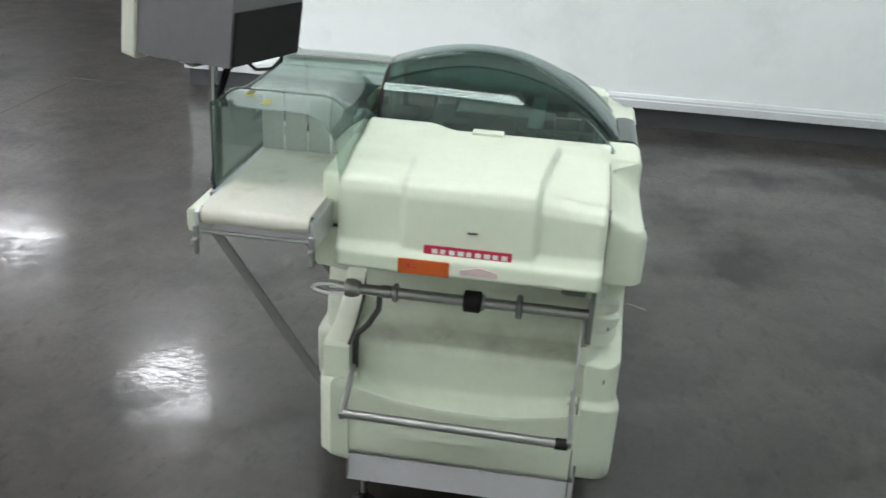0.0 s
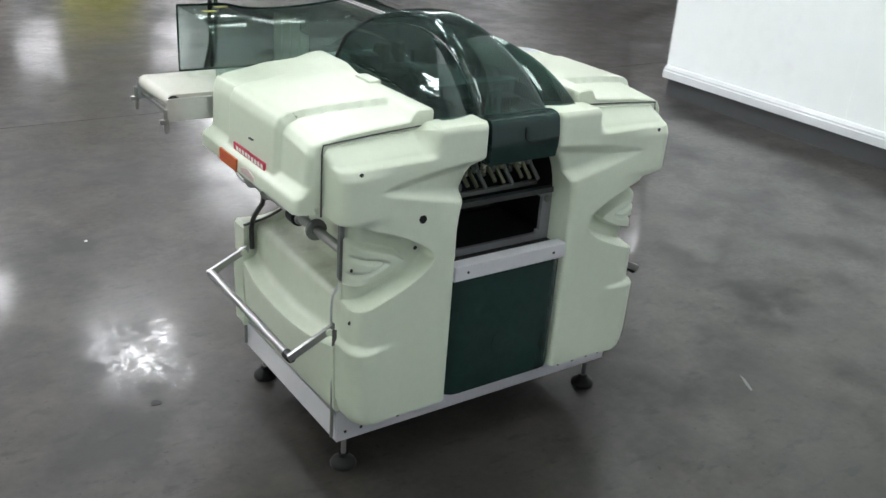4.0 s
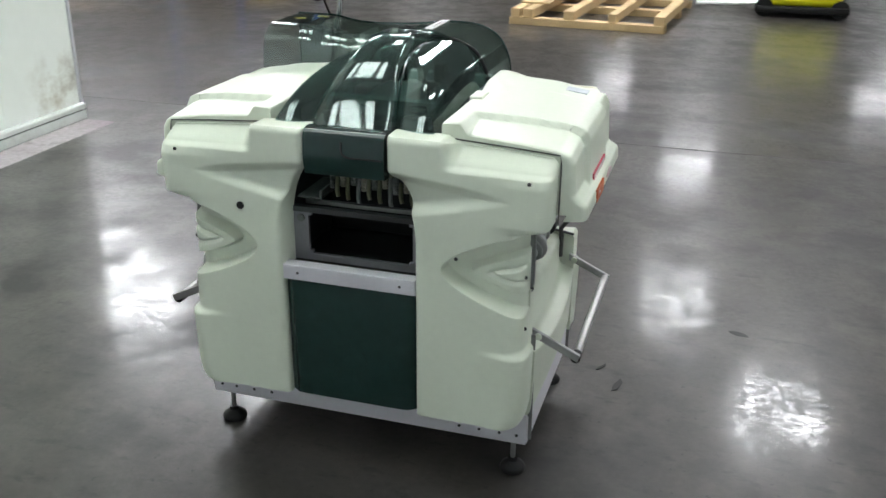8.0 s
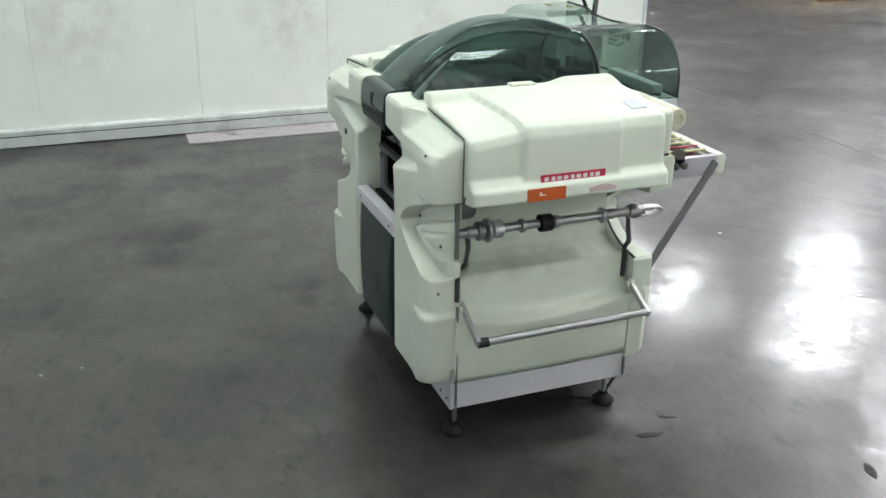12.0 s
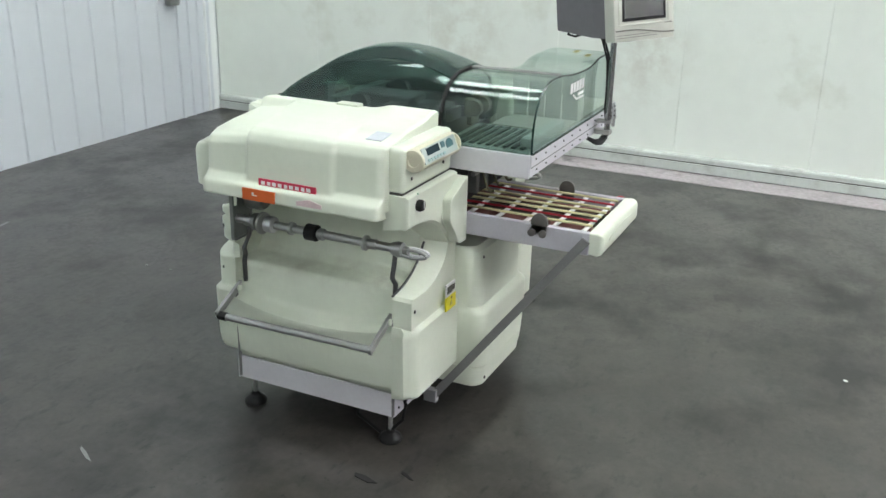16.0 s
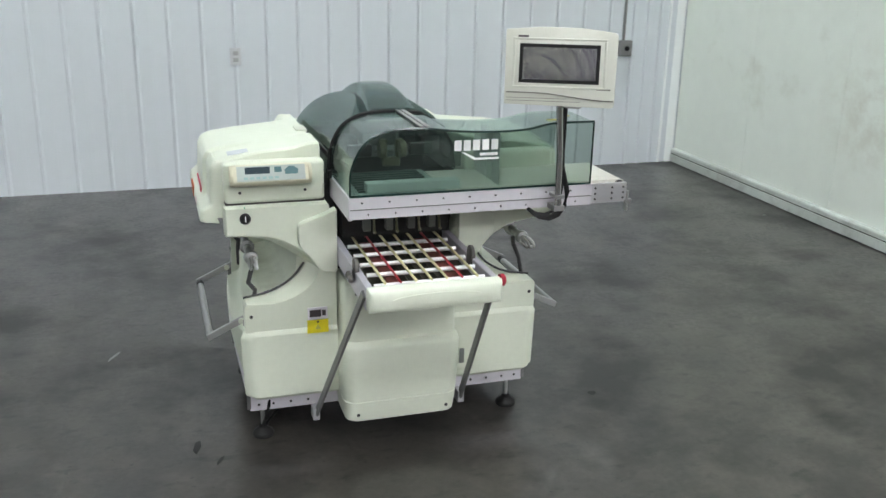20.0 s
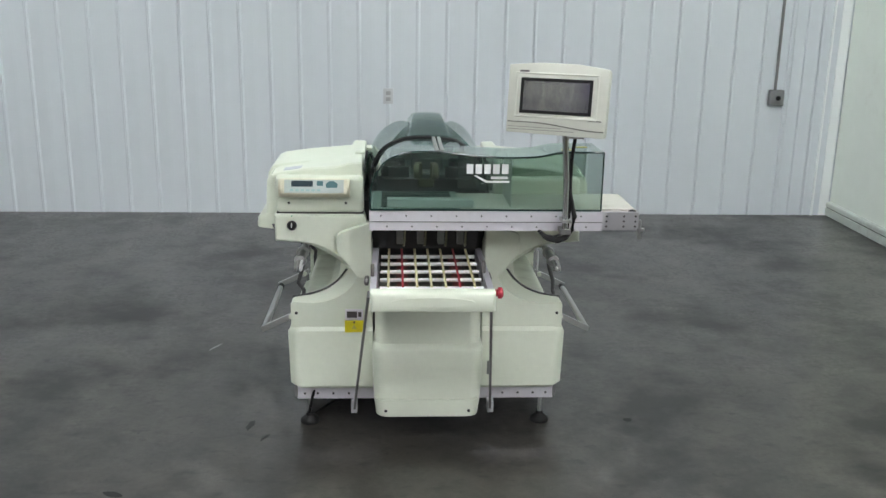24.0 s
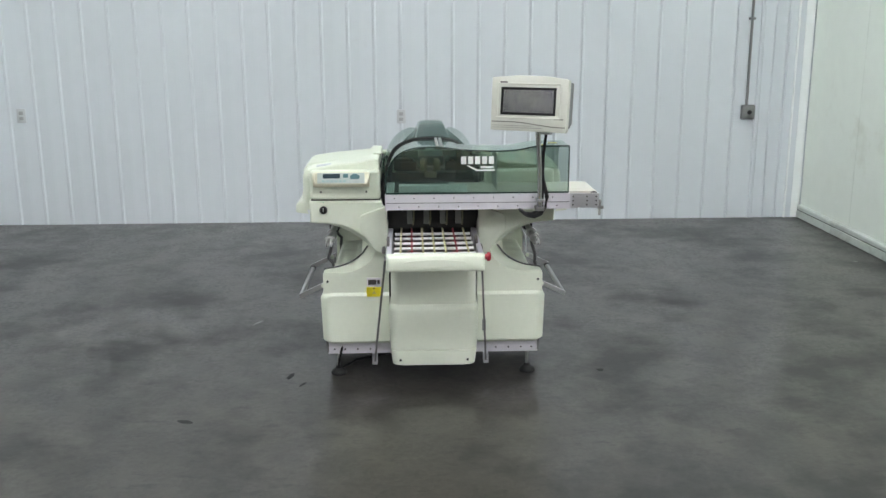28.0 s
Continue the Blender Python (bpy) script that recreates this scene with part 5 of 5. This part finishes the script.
part("housing", loft([[(-0.150, 0.012, -0.096), (0.150, 0.012, -0.096), (0.150, 0.012, 0.10), (-0.150, 0.012, 0.10)], [(-0.147, 0.07, -0.092), (0.147, 0.07, -0.092), (0.147, 0.07, 0.094), (-0.147, 0.07, 0.094)], [(-0.114, 0.255, -0.066), (0.114, 0.255, -0.066), (0.114, 0.255, 0.105), (-0.114, 0.255, 0.105)]]), MONITOR_DARK, mon, "dark grey monitor housing", smooth=False)
part("cable_loop", tube([(-0.075, 0.235, -0.060), (-0.07, 0.248, -0.082), (-0.03, 0.252, -0.092), (0.02, 0.250, -0.086), (0.045, 0.245, -0.066)], 0.004, 8), BLACK, mon, "black cable loop under the housing")
part("rear_plate", box(-0.110, 0.110, 0.2545, 0.262, -0.064, 0.056, 0.003), BLACK, mon, "black rear plate", smooth=False)
part("swoosh", shell(24, 2, lambda u, v: (-0.154 + 0.308 * u, -0.0315, -0.076 - 0.018 * sm(u, 0.25, 0.95) + 0.004 * v), lambda u, v: (-0.154 + 0.308 * u, -0.027, -0.076 - 0.018 * sm(u, 0.25, 0.95) + 0.004 * v)), mat("swoosh_grey", (0.16, 0.16, 0.14), 0.5), mon, "dark curved line on the monitor's lower edge", smooth=False)
for k in range(2):
    part("groove", box(-0.152, 0.02 + 0.04 * k, -0.0292, -0.0275, -0.090 - 0.008 * k, -0.0885 - 0.008 * k), bpy.data.materials["swoosh_grey"], mon, smooth=False)
part("maker_bar", box(-0.125, -0.095, -0.0292, -0.0275, 0.082, 0.088), DARK_INK, mon, smooth=False)
part("model_bar", box(0.105, 0.145, -0.0292, -0.0275, -0.062, -0.058), bpy.data.materials["swoosh_grey"], mon, smooth=False)
part("neck", box(0.02, 0.07, 0.06, 0.11, -0.118, -0.088, 0.004), STEEL, mon, smooth=False)


# ---- things on the walls and in the hall ----
def outlet(x, z):
    ob = thing("wall_outlet", "white electrical outlet on the ribbed metal wall", "outlet", (x, ROOM_N - 0.008, z), "wall outlets")
    part("cover_plate", box(-0.036, 0.036, -0.010, 0.0, -0.057, 0.057, 0.003), mat("outlet_white", (0.55, 0.56, 0.58), 0.4), ob)
    for dz in (-0.022, 0.022):
        part("socket", box(-0.017, 0.017, -0.0125, -0.0095, dz - 0.014, dz + 0.014, 0.001), mat("socket_grey", (0.36, 0.36, 0.37), 0.5), ob, "grey socket")
    return ob


first_outlet = outlet(-3.273, 0.914)
copy_thing(first_outlet, pose(-0.171, ROOM_N - 0.008, 0.888))
jb = thing("junction_box", "grey metal switch box with conduit on the ribbed wall", "switch box", (2.722, ROOM_N - 0.012, 0.908))
part("body", box(-0.052, 0.052, -0.055, 0.0, -0.058, 0.058, 0.006), BOX_GREY, jb)
part("switch", lathe([(0.018, 0), (0.018, -0.012), (0.010, -0.02)], (0.005, -0.055, 0.0), "y", 14), BLACK, jb, "black rotary switch")
part("conduit", tube([(-0.012, -0.025, 0.058), (-0.012, -0.025, 5.4)], 0.011, 10), BOX_GREY, jb, "grey steel conduit")
for z in (0.75, 2.2, 3.6):
    part("strap", box(-0.035, 0.012, -0.038, 0.0, z, z + 0.02, 0.002), BOX_GREY, jb)


def pallet(m):
    """A heavy skid: runners under cross boards at both ends and the middle."""
    ob = thing("pallet", "large open wooden skid pallet on the concrete floor", "pallet", group="wooden pallets")
    for x, w in ((-0.76, 0.055), (-0.28, 0.045), (0.18, 0.055), (0.62, 0.055), (0.76, 0.05)):
        part("runner", box(x - w, x + w, -1.0, 1.0, 0.075, 0.165, 0.004, 1), WOOD, ob, smooth=False)
    for y in (-0.95, -0.1, 0.95):
        part("board", box(-0.82, 0.82, y - 0.07, y + 0.07, 0.0, 0.075, 0.003, 1), WOOD, ob, smooth=False)
    part("top_board", box(0.5, 0.82, -0.9, 0.6, 0.165, 0.185, 0.002, 1), WOOD, ob, smooth=False)
    ob.matrix_basis = m
    return ob


p0 = pallet(pose(0.55, -8.42, 0, 0, 0, -4))
copy_thing(p0, pose(2.3, -11.9, 0, 0, 0, -6))
copy_thing(p0, pose(7.9, -8.6, 0, 0, 0, 85))
yel = thing("floor_machine", "bright yellow floor machine with black wheels", "floor machine", (-1.55, -9.25, 0))
part("body", box(-0.42, 0.42, -0.35, 0.35, 0.11, 0.72, 0.09, 4), FAR_YELLOW, yel)
part("chassis", box(-0.50, 0.50, -0.38, 0.38, 0.05, 0.125, 0.02), BLACK, yel)
for x in (-0.40, 0.40):
    for y in (-0.32, 0.32):
        part("wheel", lathe([(0.06, -0.03), (0.10, -0.03), (0.10, 0.03), (0.06, 0.03)], (x, y, 0.10), "y", 18), BLACK, yel, "black wheel")
part("tow_bar", tube([(0.45, 0.2, 0.13), (1.15, 0.12, 0.09)], 0.022, 8), BRIGHT, yel, "bright steel bar")
rack = thing("pallet_rack", "blue steel pallet rack with wooden shelves", "pallet rack", (5.8, -9.85, 0))
rack.rotation_euler = (0, 0, radians(90))
for x in (-1.2, 1.2):
    for y in (-0.5, 0.5):
        part("upright", box(x - 0.045, x + 0.045, y - 0.04, y + 0.04, 0, 3.2), BLUE, rack, "blue steel upright", smooth=False)
for z in (0.12, 1.7):
    for y in (-0.5, 0.5):
        part("beam", box(-1.2, 1.2, y - 0.03, y + 0.03, z, z + 0.11), mat("rack_yellow", (0.45, 0.28, 0.03), 0.5) if (z, y) == (0.12, -0.5) else bpy.data.materials["rack_yellow"], rack, "yellow steel beam", smooth=False)
    part("shelf", box(-1.18, 1.18, -0.48, 0.48, z + 0.112, z + 0.14), WOOD, rack, "wooden shelf", smooth=False)


def chip(x, y, turn, a, b, m_, label):
    """A thin scrap lying on the floor."""
    ob = part("floor_scrap", prism([(-a, -b * 0.6), (0.2 * a, -b), (a, -0.2 * b), (0.7 * a, b), (-0.5 * a, 0.8 * b)], "z", 0.0, 0.002), m_, smooth=False)
    ob.location, ob.rotation_euler = (x, y, 0.0), (0, 0, radians(turn))
    return tagged(ob, label, "floor scrap", "scraps on the floor")


chip(-0.971, 0.537, 60, 0.05, 0.006, SCRAP, "thin white plastic scrap on the concrete floor")
chip(-0.685, -0.302, 75, 0.045, 0.012, SCRAP_DARK, "dark grey rubber scrap on the concrete floor")
chip(0.421, 2.499, 10, 0.045, 0.009, SCRAP, "pale paper scrap on the concrete floor near the ribbed wall")
chip(3.02, 1.75, 5, 0.02, 0.01, SCRAP, "small pale chip on the concrete floor by the cream wall")
chip(-0.616, -0.409, 60, 0.030, 0.006, SCRAP_DARK, "thin dark rubber sliver on the concrete floor")
chip(0.337, 1.465, 20, 0.008, 0.006, SCRAP, "tiny pale crumb on the concrete floor")
chip(0.345, 1.332, 70, 0.007, 0.005, SCRAP, "tiny pale crumb on the concrete floor")
chip(0.673, -1.568, 40, 0.009, 0.007, WHITE_P, "tiny white crumb on the concrete floor")
spot = part("floor_spot", prism([(0.034 * math.cos(q) + 0.005 * math.cos(3 * q), 0.016 * math.sin(q)) for q in (2 * math.pi * k / 24 for k in range(24))], "z", 0.0, 0.0012), SCRAP_DARK, smooth=False)
spot.location, spot.rotation_euler = (-1.07, -0.815, 0.0), (0, 0, radians(-20))
tagged(spot, "dark dried oval spot on the concrete floor", "floor spot")
dot = part("floor_spot", prism([(0.017 * math.cos(q), 0.015 * math.sin(q) + 0.003 * math.cos(2 * q)) for q in (2 * math.pi * k / 18 for k in range(18))], "z", 0.0, 0.0012), SCRAP_DARK, smooth=False)
dot.location = (0.813, -0.274, 0.0)
tagged(dot, "small dark round spot on the concrete floor", "floor spot")
